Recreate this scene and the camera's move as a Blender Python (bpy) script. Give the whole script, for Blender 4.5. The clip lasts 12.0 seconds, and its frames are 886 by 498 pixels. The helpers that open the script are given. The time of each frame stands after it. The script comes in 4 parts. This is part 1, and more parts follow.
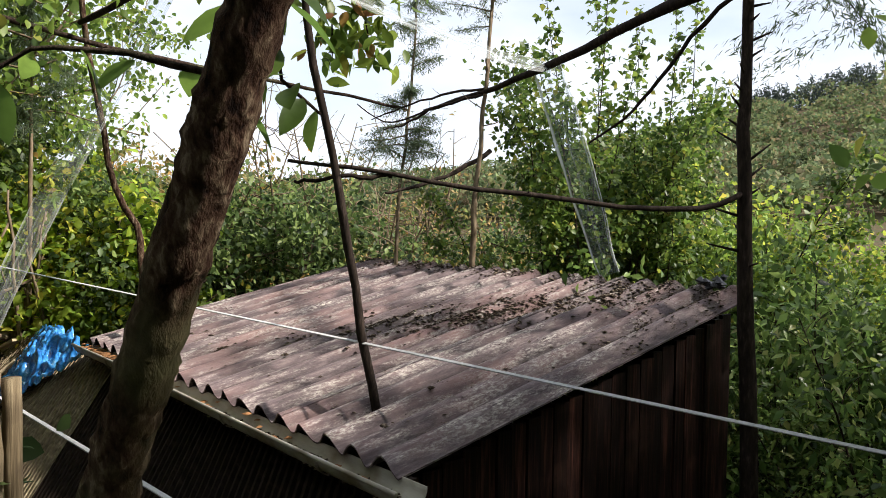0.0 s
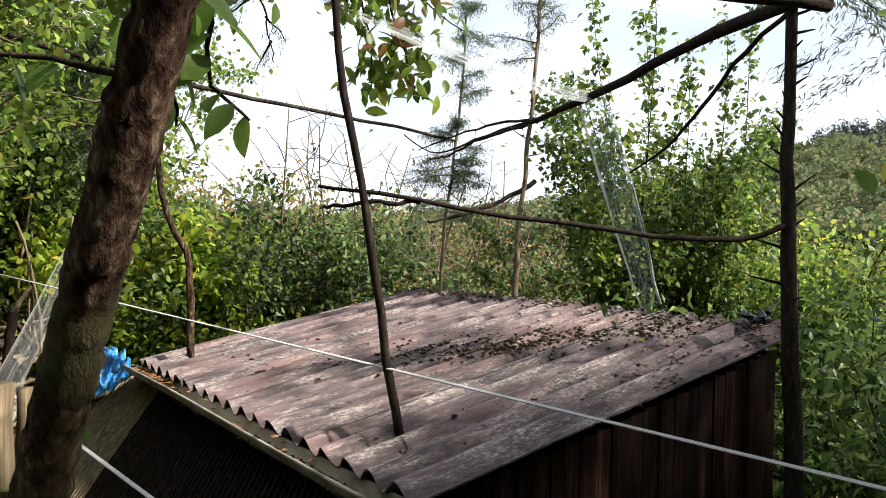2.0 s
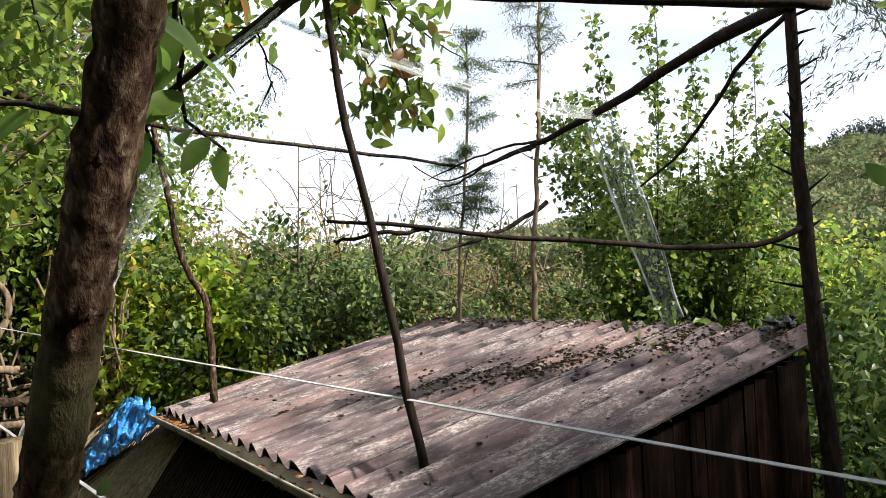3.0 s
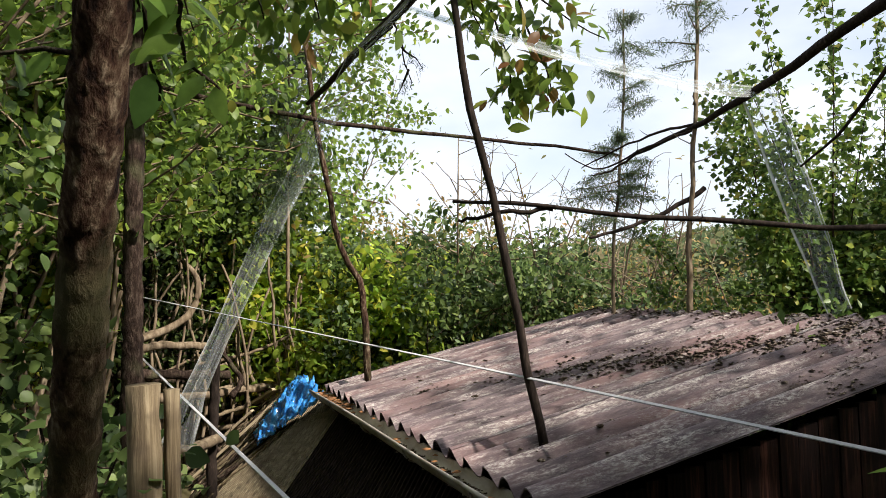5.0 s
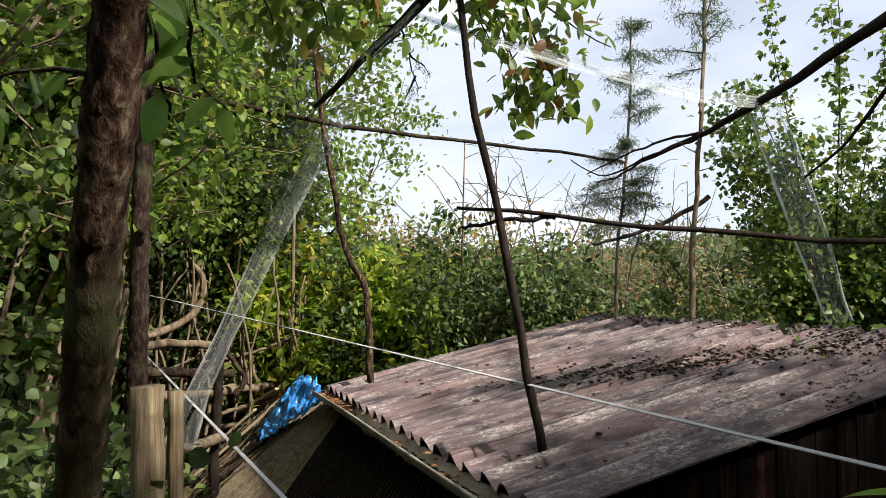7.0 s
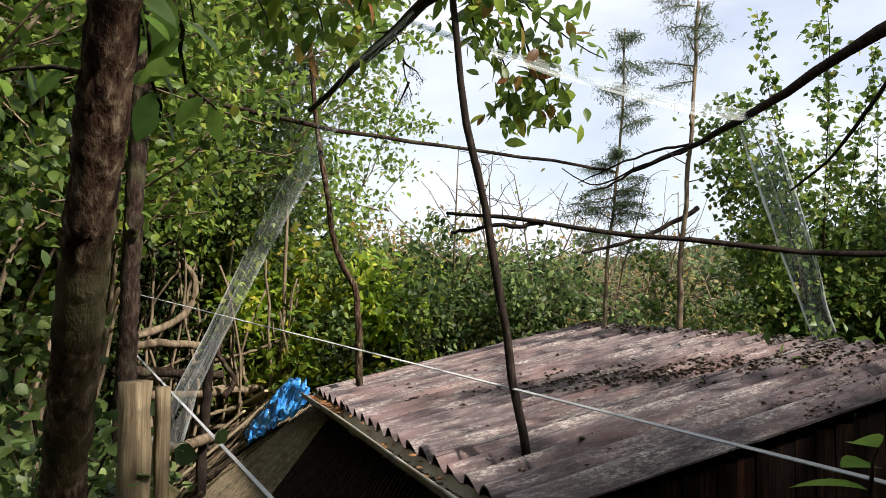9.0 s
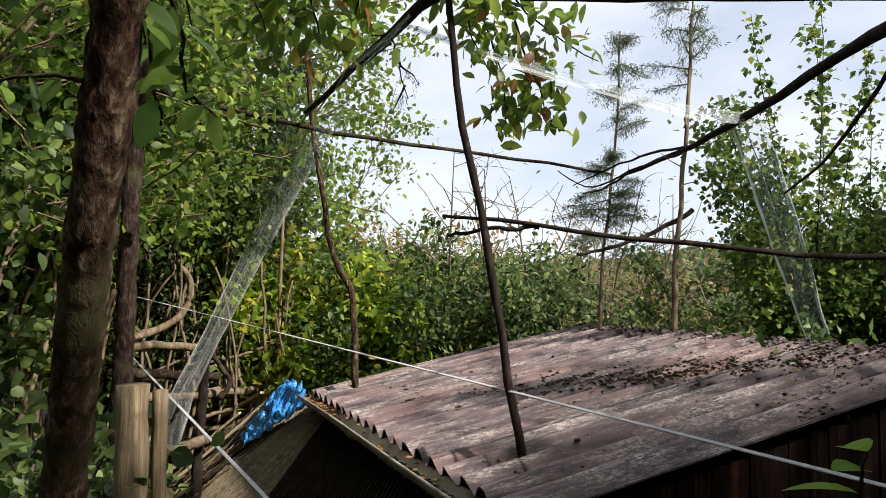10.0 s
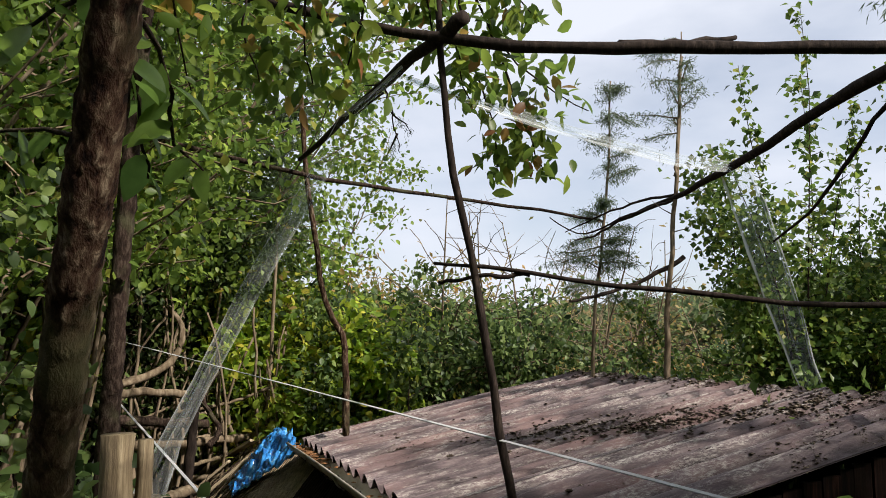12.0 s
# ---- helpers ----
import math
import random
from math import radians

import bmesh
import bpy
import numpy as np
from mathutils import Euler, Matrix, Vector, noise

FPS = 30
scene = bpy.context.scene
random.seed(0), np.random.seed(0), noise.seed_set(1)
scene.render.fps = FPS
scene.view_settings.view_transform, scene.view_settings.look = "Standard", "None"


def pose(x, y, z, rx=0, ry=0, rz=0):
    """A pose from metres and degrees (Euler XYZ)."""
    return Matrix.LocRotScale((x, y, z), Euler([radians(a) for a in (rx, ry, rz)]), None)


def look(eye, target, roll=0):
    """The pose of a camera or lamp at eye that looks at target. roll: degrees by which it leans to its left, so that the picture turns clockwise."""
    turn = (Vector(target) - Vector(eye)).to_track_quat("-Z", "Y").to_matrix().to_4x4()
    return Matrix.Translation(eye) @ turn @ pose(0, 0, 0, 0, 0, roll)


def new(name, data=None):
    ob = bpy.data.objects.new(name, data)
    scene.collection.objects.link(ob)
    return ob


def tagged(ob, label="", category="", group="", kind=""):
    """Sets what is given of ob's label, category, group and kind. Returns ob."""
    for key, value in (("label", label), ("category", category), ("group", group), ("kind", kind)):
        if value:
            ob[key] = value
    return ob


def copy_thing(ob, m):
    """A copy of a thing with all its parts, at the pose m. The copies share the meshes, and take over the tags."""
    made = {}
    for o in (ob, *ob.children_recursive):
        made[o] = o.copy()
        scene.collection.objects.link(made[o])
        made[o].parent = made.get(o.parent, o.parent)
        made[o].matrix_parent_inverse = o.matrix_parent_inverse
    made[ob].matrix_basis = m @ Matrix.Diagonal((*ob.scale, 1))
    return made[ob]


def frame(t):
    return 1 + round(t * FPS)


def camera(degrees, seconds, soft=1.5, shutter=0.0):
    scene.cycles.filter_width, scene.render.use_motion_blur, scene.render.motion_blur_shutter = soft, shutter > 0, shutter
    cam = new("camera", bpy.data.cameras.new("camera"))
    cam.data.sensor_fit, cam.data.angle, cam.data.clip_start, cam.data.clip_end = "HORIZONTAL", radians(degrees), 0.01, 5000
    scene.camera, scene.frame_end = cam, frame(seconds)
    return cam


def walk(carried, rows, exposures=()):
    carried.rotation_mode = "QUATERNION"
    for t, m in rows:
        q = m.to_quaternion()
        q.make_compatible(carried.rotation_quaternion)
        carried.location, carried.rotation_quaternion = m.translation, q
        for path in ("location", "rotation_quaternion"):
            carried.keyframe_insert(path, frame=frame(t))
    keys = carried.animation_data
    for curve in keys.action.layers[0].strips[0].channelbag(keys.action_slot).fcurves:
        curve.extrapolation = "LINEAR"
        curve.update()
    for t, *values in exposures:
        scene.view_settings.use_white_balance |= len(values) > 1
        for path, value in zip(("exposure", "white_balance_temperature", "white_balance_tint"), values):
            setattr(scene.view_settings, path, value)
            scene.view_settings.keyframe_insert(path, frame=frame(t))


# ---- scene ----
cam = camera(59.8, 12.0, soft=0.65)

PATH = [
    (0, (-1.562, -2.009, 2.813), (-0.272, -0.483, 2.741), 0.8),
    (0.5, (-1.463, -2.054, 2.786), (-0.229, -0.481, 2.738), 0.9),
    (1, (-1.445, -2.095, 2.783), (-0.233, -0.504, 2.781), 1.2),
    (1.5, (-1.447, -2.092, 2.78), (-0.253, -0.488, 2.784), 1.7),
    (2, (-1.433, -2.103, 2.784), (-0.276, -0.471, 2.797), 1.6),
    (2.5, (-1.411, -2.131, 2.791), (-0.294, -0.473, 2.821), -0.1),
    (3, (-1.39, -2.106, 2.772), (-0.278, -0.446, 2.862), -2.4),
    (3.5, (-1.278, -2.131, 2.665), (-0.366, -0.356, 2.801), -5.5),
    (3.7, (-1.222, -2.159, 2.646), (-0.422, -0.332, 2.795), -3.8),
    (5.5, (-1.18, -2.249, 2.685), (-0.495, -0.373, 2.784), -1.2),
    (6, (-1.182, -2.262, 2.689), (-0.502, -0.384, 2.786), -0.8),
    (6.5, (-1.177, -2.26, 2.695), (-0.499, -0.381, 2.794), -0.5),
    (7, (-1.182, -2.271, 2.696), (-0.505, -0.392, 2.804), -0.4),
    (9, (-1.175, -2.316, 2.683), (-0.484, -0.443, 2.809), 0.7),
    (9.5, (-1.182, -2.327, 2.686), (-0.486, -0.456, 2.81), 0.8),
    (10, (-1.183, -2.328, 2.689), (-0.481, -0.46, 2.818), 0.7),
    (10.5, (-1.177, -2.332, 2.7), (-0.47, -0.47, 2.877), 0.9),
    (11, (-1.165, -2.326, 2.699), (-0.457, -0.466, 2.891), 0.8),
    (11.5, (-1.166, -2.336, 2.698), (-0.457, -0.48, 2.933), 0.8),
    (12, (-1.172, -2.341, 2.699), (-0.462, -0.488, 2.944), 0.8),
]
walk(cam, [(t, look(eye, target, roll)) for t, eye, target, roll in PATH],
     exposures=[(0.0, 0.88, 6600, 12), (3.0, 1.05, 6600, 12), (3.7, 0.92, 6600, 12), (5.5, 0.78, 6600, 12), (7.0, 0.66, 6600, 12), (9.0, 0.72, 6600, 12), (12.0, 0.42, 6600, 12)])


# ---- world and light ----
SUN_TO = Vector((0.46, -0.58, 0.67)).normalized()
world = bpy.data.worlds.new("sky")
scene.world = world
world.use_nodes = True
wn, wl = world.node_tree.nodes, world.node_tree.links
wn.clear()
w_out = wn.new("ShaderNodeOutputWorld")
w_sky = wn.new("ShaderNodeTexSky")
w_sky.sky_type = "NISHITA"
w_sky.sun_disc = False
w_sky.sun_elevation = math.asin(SUN_TO.z)
w_sky.sun_rotation = math.atan2(SUN_TO.x, SUN_TO.y)
w_bg = wn.new("ShaderNodeBackground")
w_bg.inputs[1].default_value = 0.10
w_cloud = wn.new("ShaderNodeBackground")
w_cloud.inputs[0].default_value = (0.83, 0.89, 1.0, 1)
w_cloud.inputs[1].default_value = 0.76
w_mix = wn.new("ShaderNodeMixShader")
w_co = wn.new("ShaderNodeTexCoord")
w_map = wn.new("ShaderNodeMapping")
w_map.inputs["Scale"].default_value = (1.6, 1.6, 4.0)
w_noise = wn.new("ShaderNodeTexNoise")
w_noise.inputs["Scale"].default_value = 1.7
w_noise.inputs["Detail"].default_value = 6
w_ramp = wn.new("ShaderNodeValToRGB")
w_ramp.color_ramp.elements[0].position = 0.30
w_ramp.color_ramp.elements[0].color = (0.45, 0.45, 0.45, 1)
w_ramp.color_ramp.elements[1].position = 0.60
wl.new(w_co.outputs["Generated"], w_map.inputs[0])
wl.new(w_map.outputs[0], w_noise.inputs[0])
wl.new(w_noise.outputs[0], w_ramp.inputs[0])
wl.new(w_ramp.outputs[0], w_mix.inputs[0])
wl.new(w_sky.outputs[0], w_bg.inputs[0])
wl.new(w_bg.outputs[0], w_mix.inputs[1])
wl.new(w_cloud.outputs[0], w_mix.inputs[2])
wl.new(w_mix.outputs[0], w_out.inputs[0])
sun_data = bpy.data.lights.new("sun", "SUN")
sun_data.energy, sun_data.angle, sun_data.color = 5.0, radians(2.2), (1.0, 0.94, 0.84)
sun = new("sun", sun_data)
sun.matrix_world = look(SUN_TO * 30, (0, 0, 0))


# ---- materials ----
def nodes_of(name):
    m = bpy.data.materials.new(name)
    m.use_nodes = True
    nt = m.node_tree
    return m, nt.nodes, nt.links, nt.nodes["Principled BSDF"]


def ramp(n, stops):
    r = n.new("ShaderNodeValToRGB")
    e = r.color_ramp.elements
    while len(e) < len(stops):
        e.new(0.5)
    for el, (p, c) in zip(e, stops):
        el.position, el.color = p, (*c, 1)
    return r


def grained(name, stops, scale=(8, 8, 8), size=1.0, detail=8, rough=0.8, bump=0.3, dist=0.004, blotch=None, metal=0.0, vary=0.0, spec=0.12, crack=None):
    """Noise-coloured surface with grain, a second scale of blotches and a fine relief."""
    m, n, l, b = nodes_of(name)
    co, mp = n.new("ShaderNodeTexCoord"), n.new("ShaderNodeMapping")
    mp.inputs["Scale"].default_value = scale
    l.new(co.outputs["Object"], mp.inputs[0])
    nz = n.new("ShaderNodeTexNoise")
    nz.inputs["Scale"].default_value, nz.inputs["Detail"].default_value, nz.inputs["Roughness"].default_value = size, detail, 0.65
    l.new(mp.outputs[0], nz.inputs[0])
    r = ramp(n, stops)
    l.new(nz.outputs[0], r.inputs[0])
    col = r.outputs[0]
    if blotch:
        bs, lo, hi, tint = blotch
        n2 = n.new("ShaderNodeTexNoise")
        n2.inputs["Scale"].default_value, n2.inputs["Detail"].default_value = bs, 5
        l.new(co.outputs["Object"], n2.inputs[0])
        r2 = ramp(n, [(lo, (0, 0, 0)), (hi, (1, 1, 1))])
        l.new(n2.outputs[0], r2.inputs[0])
        mx = n.new("ShaderNodeMix")
        mx.data_type = "RGBA"
        l.new(r2.outputs[0], mx.inputs["Factor"])
        l.new(col, mx.inputs["A"])
        mx.inputs["B"].default_value = (*tint, 1)
        col = mx.outputs["Result"]
    if vary:
        oi, hs = n.new("ShaderNodeObjectInfo"), n.new("ShaderNodeHueSaturation")
        mr = n.new("ShaderNodeMapRange")
        mr.inputs["To Min"].default_value, mr.inputs["To Max"].default_value = 1 - vary, 1 + vary
        l.new(oi.outputs["Random"], mr.inputs[0])
        l.new(mr.outputs[0], hs.inputs["Value"])
        l.new(col, hs.inputs["Color"])
        col = hs.outputs[0]
    l.new(col, b.inputs["Base Color"])
    b.inputs["Roughness"].default_value, b.inputs["Metallic"].default_value = rough, metal
    bp = n.new("ShaderNodeBump")
    bp.inputs["Strength"].default_value, bp.inputs["Distance"].default_value = bump, dist
    b.inputs["Specular IOR Level"].default_value = spec
    height = nz.outputs[0]
    if crack:
        cs, depth = crack
        mp2, vo, nd = n.new("ShaderNodeMapping"), n.new("ShaderNodeTexVoronoi"), n.new("ShaderNodeTexNoise")
        mp2.inputs["Scale"].default_value = cs
        nd.inputs["Scale"].default_value, nd.inputs["Detail"].default_value = 14, 3
        wob = n.new("ShaderNodeMix")
        wob.data_type = "RGBA"
        wob.blend_type = "ADD"
        wob.inputs["Factor"].default_value = 0.12
        l.new(co.outputs["Object"], nd.inputs[0])
        l.new(co.outputs["Object"], wob.inputs["A"])
        l.new(nd.outputs["Color"], wob.inputs["B"])
        l.new(wob.outputs["Result"], mp2.inputs[0])
        vo.feature = "DISTANCE_TO_EDGE"
        l.new(mp2.outputs[0], vo.inputs["Vector"])
        rv = ramp(n, [(0.0, (0, 0, 0)), (0.22, (1, 1, 1))])
        l.new(vo.outputs["Distance"], rv.inputs[0])
        mul = n.new("ShaderNodeMix")
        mul.data_type, mul.blend_type = "RGBA", "MULTIPLY"
        mul.inputs["Factor"].default_value = depth
        l.new(col, mul.inputs["A"])
        l.new(rv.outputs[0], mul.inputs["B"])
        l.new(mul.outputs["Result"], b.inputs["Base Color"])
        add = n.new("ShaderNodeMath")
        add.operation = "MULTIPLY_ADD"
        add.inputs[1].default_value = 0.6
        l.new(rv.outputs[0], add.inputs[0])
        l.new(nz.outputs[0], add.inputs[2])
        height = add.outputs[0]
    l.new(height, bp.inputs["Height"])
    l.new(bp.outputs[0], b.inputs["Normal"])
    return m


def leafy(name, stops, through_light=0.4, rough=0.45, clump=2.2, lo=0.7, hi=1.25, glow=2.1):
    """Leaves: each island its own tint, light shines through."""
    m, n, l, b = nodes_of(name)
    g = n.new("ShaderNodeNewGeometry")
    r = ramp(n, stops)
    l.new(g.outputs["Random Per Island"], r.inputs[0])
    co, nz = n.new("ShaderNodeTexCoord"), n.new("ShaderNodeTexNoise")
    nz.inputs["Scale"].default_value, nz.inputs["Detail"].default_value = clump, 4
    l.new(co.outputs["Object"], nz.inputs[0])
    mr = n.new("ShaderNodeMapRange")
    mr.inputs["From Min"].default_value, mr.inputs["From Max"].default_value = 0.3, 0.7
    mr.inputs["To Min"].default_value, mr.inputs["To Max"].default_value = lo, hi
    l.new(nz.outputs[0], mr.inputs[0])
    hs = n.new("ShaderNodeHueSaturation")
    l.new(mr.outputs[0], hs.inputs["Value"])
    l.new(r.outputs[0], hs.inputs["Color"])
    l.new(hs.outputs[0], b.inputs["Base Color"])
    b.inputs["Roughness"].default_value = rough
    b.inputs["Specular IOR Level"].default_value = 0.32
    tr, mx = n.new("ShaderNodeBsdfTranslucent"), n.new("ShaderNodeMixShader")
    hs2 = n.new("ShaderNodeHueSaturation")
    hs2.inputs["Value"].default_value, hs2.inputs["Saturation"].default_value = glow, 0.96
    l.new(hs.outputs[0], hs2.inputs["Color"])
    l.new(hs2.outputs[0], tr.inputs[0])
    mx.inputs[0].default_value = through_light
    l.new(b.outputs[0], mx.inputs[1])
    l.new(tr.outputs[0], mx.inputs[2])
    out = n["Material Output"]
    l.new(mx.outputs[0], out.inputs[0])
    return m


def roof_material():
    """Old fibre cement: grey-purple, rust-red areas, pale lichen flecks along the waves, dirt in the valleys and shade
    painted up the flanks.
    """
    m, n, l, b = nodes_of("fibre_cement")
    co = n.new("ShaderNodeTexCoord")

    def noise_at(scale, size, detail, rough=0.6):
        mp, nz = n.new("ShaderNodeMapping"), n.new("ShaderNodeTexNoise")
        mp.inputs["Scale"].default_value = scale
        nz.inputs["Scale"].default_value, nz.inputs["Detail"].default_value, nz.inputs["Roughness"].default_value = size, detail, rough
        l.new(co.outputs["Object"], mp.inputs[0])
        l.new(mp.outputs[0], nz.inputs[0])
        return nz.outputs[0]

    def mixed(fac, a, c):
        mx = n.new("ShaderNodeMix")
        mx.data_type = "RGBA"
        l.new(fac, mx.inputs["Factor"])
        l.new(a, mx.inputs["A"])
        mx.inputs["B"].default_value = (*c, 1)
        return mx.outputs["Result"]

    def grey_ramp(src, stops):
        r = ramp(n, [(p, (v, v, v)) for p, v in stops])
        l.new(src, r.inputs[0])
        return r.outputs[0]

    def times(p, q):
        mt = n.new("ShaderNodeMath")
        mt.operation = "MULTIPLY"
        l.new(p, mt.inputs[0])
        l.new(q, mt.inputs[1])
        return mt.outputs[0]

    base = ramp(n, [(0.34, (0.052, 0.039, 0.044)), (0.5, (0.125, 0.092, 0.098)), (0.66, (0.23, 0.178, 0.178))])
    grain = noise_at((5, 30, 12), 1.0, 9, 0.7)
    l.new(grain, base.inputs[0])
    big = noise_at((0.8, 1.6, 1), 1.5, 5)
    col = mixed(grey_ramp(big, [(0.46, 0.0), (0.66, 0.8)]), base.outputs[0], (0.25, 0.148, 0.138))
    fleck = noise_at((34, 110, 80), 1.0, 8, 0.8)
    patch = noise_at((1.7, 15, 6), 1.0, 7, 0.72)
    flecks = times(grey_ramp(fleck, [(0.46, 0.0), (0.59, 1.0)]), grey_ramp(patch, [(0.47, 0.06), (0.60, 1.0)]))
    col = mixed(flecks, col, (0.53, 0.485, 0.44))
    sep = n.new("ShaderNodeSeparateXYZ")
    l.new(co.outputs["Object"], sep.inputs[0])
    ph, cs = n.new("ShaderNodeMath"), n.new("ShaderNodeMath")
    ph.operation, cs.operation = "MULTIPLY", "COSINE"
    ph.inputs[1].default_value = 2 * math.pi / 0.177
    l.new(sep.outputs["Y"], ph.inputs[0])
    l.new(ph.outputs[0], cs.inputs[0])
    # valley dirt carried up the flanks, which paints the shading of the waves
    flank_shade = n.new("ShaderNodeMapRange")
    flank_shade.inputs["From Min"].default_value, flank_shade.inputs["From Max"].default_value = -0.85, 0.45
    l.new(cs.outputs[0], flank_shade.inputs[0])
    valley = times(grey_ramp(flank_shade.outputs[0], [(0.0, 0.0), (0.5, 0.35), (1.0, 0.85)]), grey_ramp(noise_at((3, 12, 9), 1.0, 8, 0.7), [(0.38, 0.15), (0.60, 1.0)]))
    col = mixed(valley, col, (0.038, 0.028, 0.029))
    oi, mr, hs = n.new("ShaderNodeObjectInfo"), n.new("ShaderNodeMapRange"), n.new("ShaderNodeHueSaturation")
    mr.inputs["To Min"].default_value, mr.inputs["To Max"].default_value = 0.88, 1.12
    l.new(oi.outputs["Random"], mr.inputs[0])
    l.new(mr.outputs[0], hs.inputs["Value"])
    l.new(col, hs.inputs["Color"])
    l.new(hs.outputs[0], b.inputs["Base Color"])
    b.inputs["Roughness"].default_value, b.inputs["Specular IOR Level"].default_value = 0.72, 0.25
    bp = n.new("ShaderNodeBump")
    bp.inputs["Strength"].default_value, bp.inputs["Distance"].default_value = 0.8, 0.006
    l.new(fleck, bp.inputs["Height"])
    l.new(bp.outputs[0], b.inputs["Normal"])
    return m


M_ROOF = roof_material()
M_WOOD_RED = grained("stained_boards", [(0.32, (0.004, 0.002, 0.0018)), (0.52, (0.013, 0.0055, 0.0042)), (0.74, (0.07, 0.028, 0.02))],
                     scale=(60, 60, 3), rough=0.7, bump=0.5, blotch=(3, 0.60, 0.82, (0.06, 0.032, 0.024)), vary=0.6)
M_BEAM = grained("dark_timber", [(0.3, (0.010, 0.007, 0.006)), (0.7, (0.035, 0.025, 0.02))], scale=(5, 40, 40))
M_GUTTER = grained("weathered_gutter", [(0.3, (0.22, 0.20, 0.17)), (0.6, (0.42, 0.39, 0.34))], scale=(10, 2, 10), rough=0.5, bump=0.15,
                   blotch=(6, 0.5, 0.7, (0.18, 0.14, 0.10)))
M_RIBBED = grained("ribbed_sheet", [(0.3, (0.10, 0.077, 0.05)), (0.55, (0.27, 0.215, 0.14)), (0.75, (0.50, 0.42, 0.29))], scale=(2, 30, 4),
                   rough=0.7, blotch=(3, 0.5, 0.75, (0.13, 0.09, 0.06)))


def groove_shade(m, period, skew, phase, tint):
    """Darkens the grooves of a ribbed sheet: the shade between the ribs as colour."""
    n, l = m.node_tree.nodes, m.node_tree.links
    b = n["Principled BSDF"]
    old = b.inputs["Base Color"].links[0].from_socket
    co, sp = n.new("ShaderNodeTexCoord"), n.new("ShaderNodeSeparateXYZ")
    l.new(co.outputs["Object"], sp.inputs[0])
    lay, ph, sn = n.new("ShaderNodeMath"), n.new("ShaderNodeMath"), n.new("ShaderNodeMath")
    lay.operation, ph.operation, sn.operation = "MULTIPLY_ADD", "MULTIPLY_ADD", "SINE"
    lay.inputs[1].default_value = -skew
    l.new(sp.outputs["X"], lay.inputs[0])
    l.new(sp.outputs["Y"], lay.inputs[2])
    ph.inputs[1].default_value, ph.inputs[2].default_value = 2 * math.pi / period, phase
    l.new(lay.outputs[0], ph.inputs[0])
    l.new(ph.outputs[0], sn.inputs[0])
    r = ramp(n, [(0.0, (0, 0, 0)), (0.5, (0.9, 0.9, 0.9))])
    l.new(sn.outputs[0], r.inputs[0])
    mx = n.new("ShaderNodeMix")
    mx.data_type = "RGBA"
    l.new(r.outputs[0], mx.inputs["Factor"])
    l.new(old, mx.inputs["A"])
    mx.inputs["B"].default_value = (*tint, 1)
    l.new(mx.outputs["Result"], b.inputs["Base Color"])


# rib shading painted into the beige sheets
groove_shade(M_RIBBED, 0.05, 0.9, 2 * math.pi * 0.155 - math.pi / 2, (0.035, 0.026, 0.018))
# near-black copy of the ribbed sheet: shade below the gutter put into the colour
M_RIB_SHADE = grained("shaded_ribbed_sheet", [(0.3, (0.010, 0.007, 0.006)), (0.55, (0.024, 0.016, 0.012)), (0.75, (0.05, 0.034, 0.026))], scale=(2, 30, 4), rough=0.85)
M_BARK = grained("bark", [(0.3, (0.010, 0.0065, 0.005)), (0.5, (0.032, 0.020, 0.015)), (0.72, (0.11, 0.08, 0.062))], scale=(60, 60, 22), rough=0.9,
                 bump=1.0, dist=0.016, blotch=(7, 0.52, 0.72, (0.075, 0.075, 0.04)))
M_TRUNK = grained("fissured_bark", [(0.36, (0.008, 0.004, 0.003)), (0.47, (0.045, 0.023, 0.015)), (0.56, (0.085, 0.055, 0.036)), (0.68, (0.24, 0.185, 0.13))], scale=(60, 60, 24), rough=0.9,
                  bump=1.0, dist=0.010, blotch=(6, 0.54, 0.74, (0.085, 0.08, 0.04)), detail=6)
M_BARK_DARK = grained("dark_bark", [(0.3, (0.010, 0.007, 0.006)), (0.55, (0.028, 0.020, 0.016)), (0.75, (0.075, 0.055, 0.045))], scale=(50, 50, 14), rough=0.9,
                      bump=0.8, dist=0.008)
M_BARK_PALE = grained("pale_bark", [(0.3, (0.07, 0.048, 0.032)), (0.5, (0.16, 0.12, 0.08)), (0.72, (0.30, 0.24, 0.17))], scale=(30, 30, 8), rough=0.85, bump=0.6, dist=0.006)
M_STUMP = grained("peeled_wood", [(0.3, (0.07, 0.05, 0.032)), (0.5, (0.17, 0.13, 0.08)), (0.75, (0.32, 0.26, 0.17))], scale=(60, 60, 2.6), rough=0.8, bump=0.9, dist=0.008, blotch=(9, 0.5, 0.7, (0.10, 0.075, 0.05)))
M_PLANK = grained("pale_plank", [(0.3, (0.22, 0.17, 0.11)), (0.5, (0.42, 0.34, 0.23)), (0.75, (0.62, 0.53, 0.38))], scale=(3, 50, 50), rough=0.8, bump=0.6, dist=0.004)
M_SOIL = grained("leaf_litter", [(0.3, (0.035, 0.025, 0.016)), (0.5, (0.075, 0.055, 0.03)), (0.7, (0.13, 0.10, 0.05))], scale=(6, 6, 6), rough=0.95,
                 bump=0.8, dist=0.03, blotch=(0.5, 0.48, 0.66, (0.055, 0.062, 0.024)))
M_DEBRIS = grained("moss_and_litter", [(0.36, (0.016, 0.011, 0.008)), (0.5, (0.06, 0.042, 0.03)), (0.64, (0.30, 0.25, 0.2))], scale=(40, 40, 40), rough=0.95)
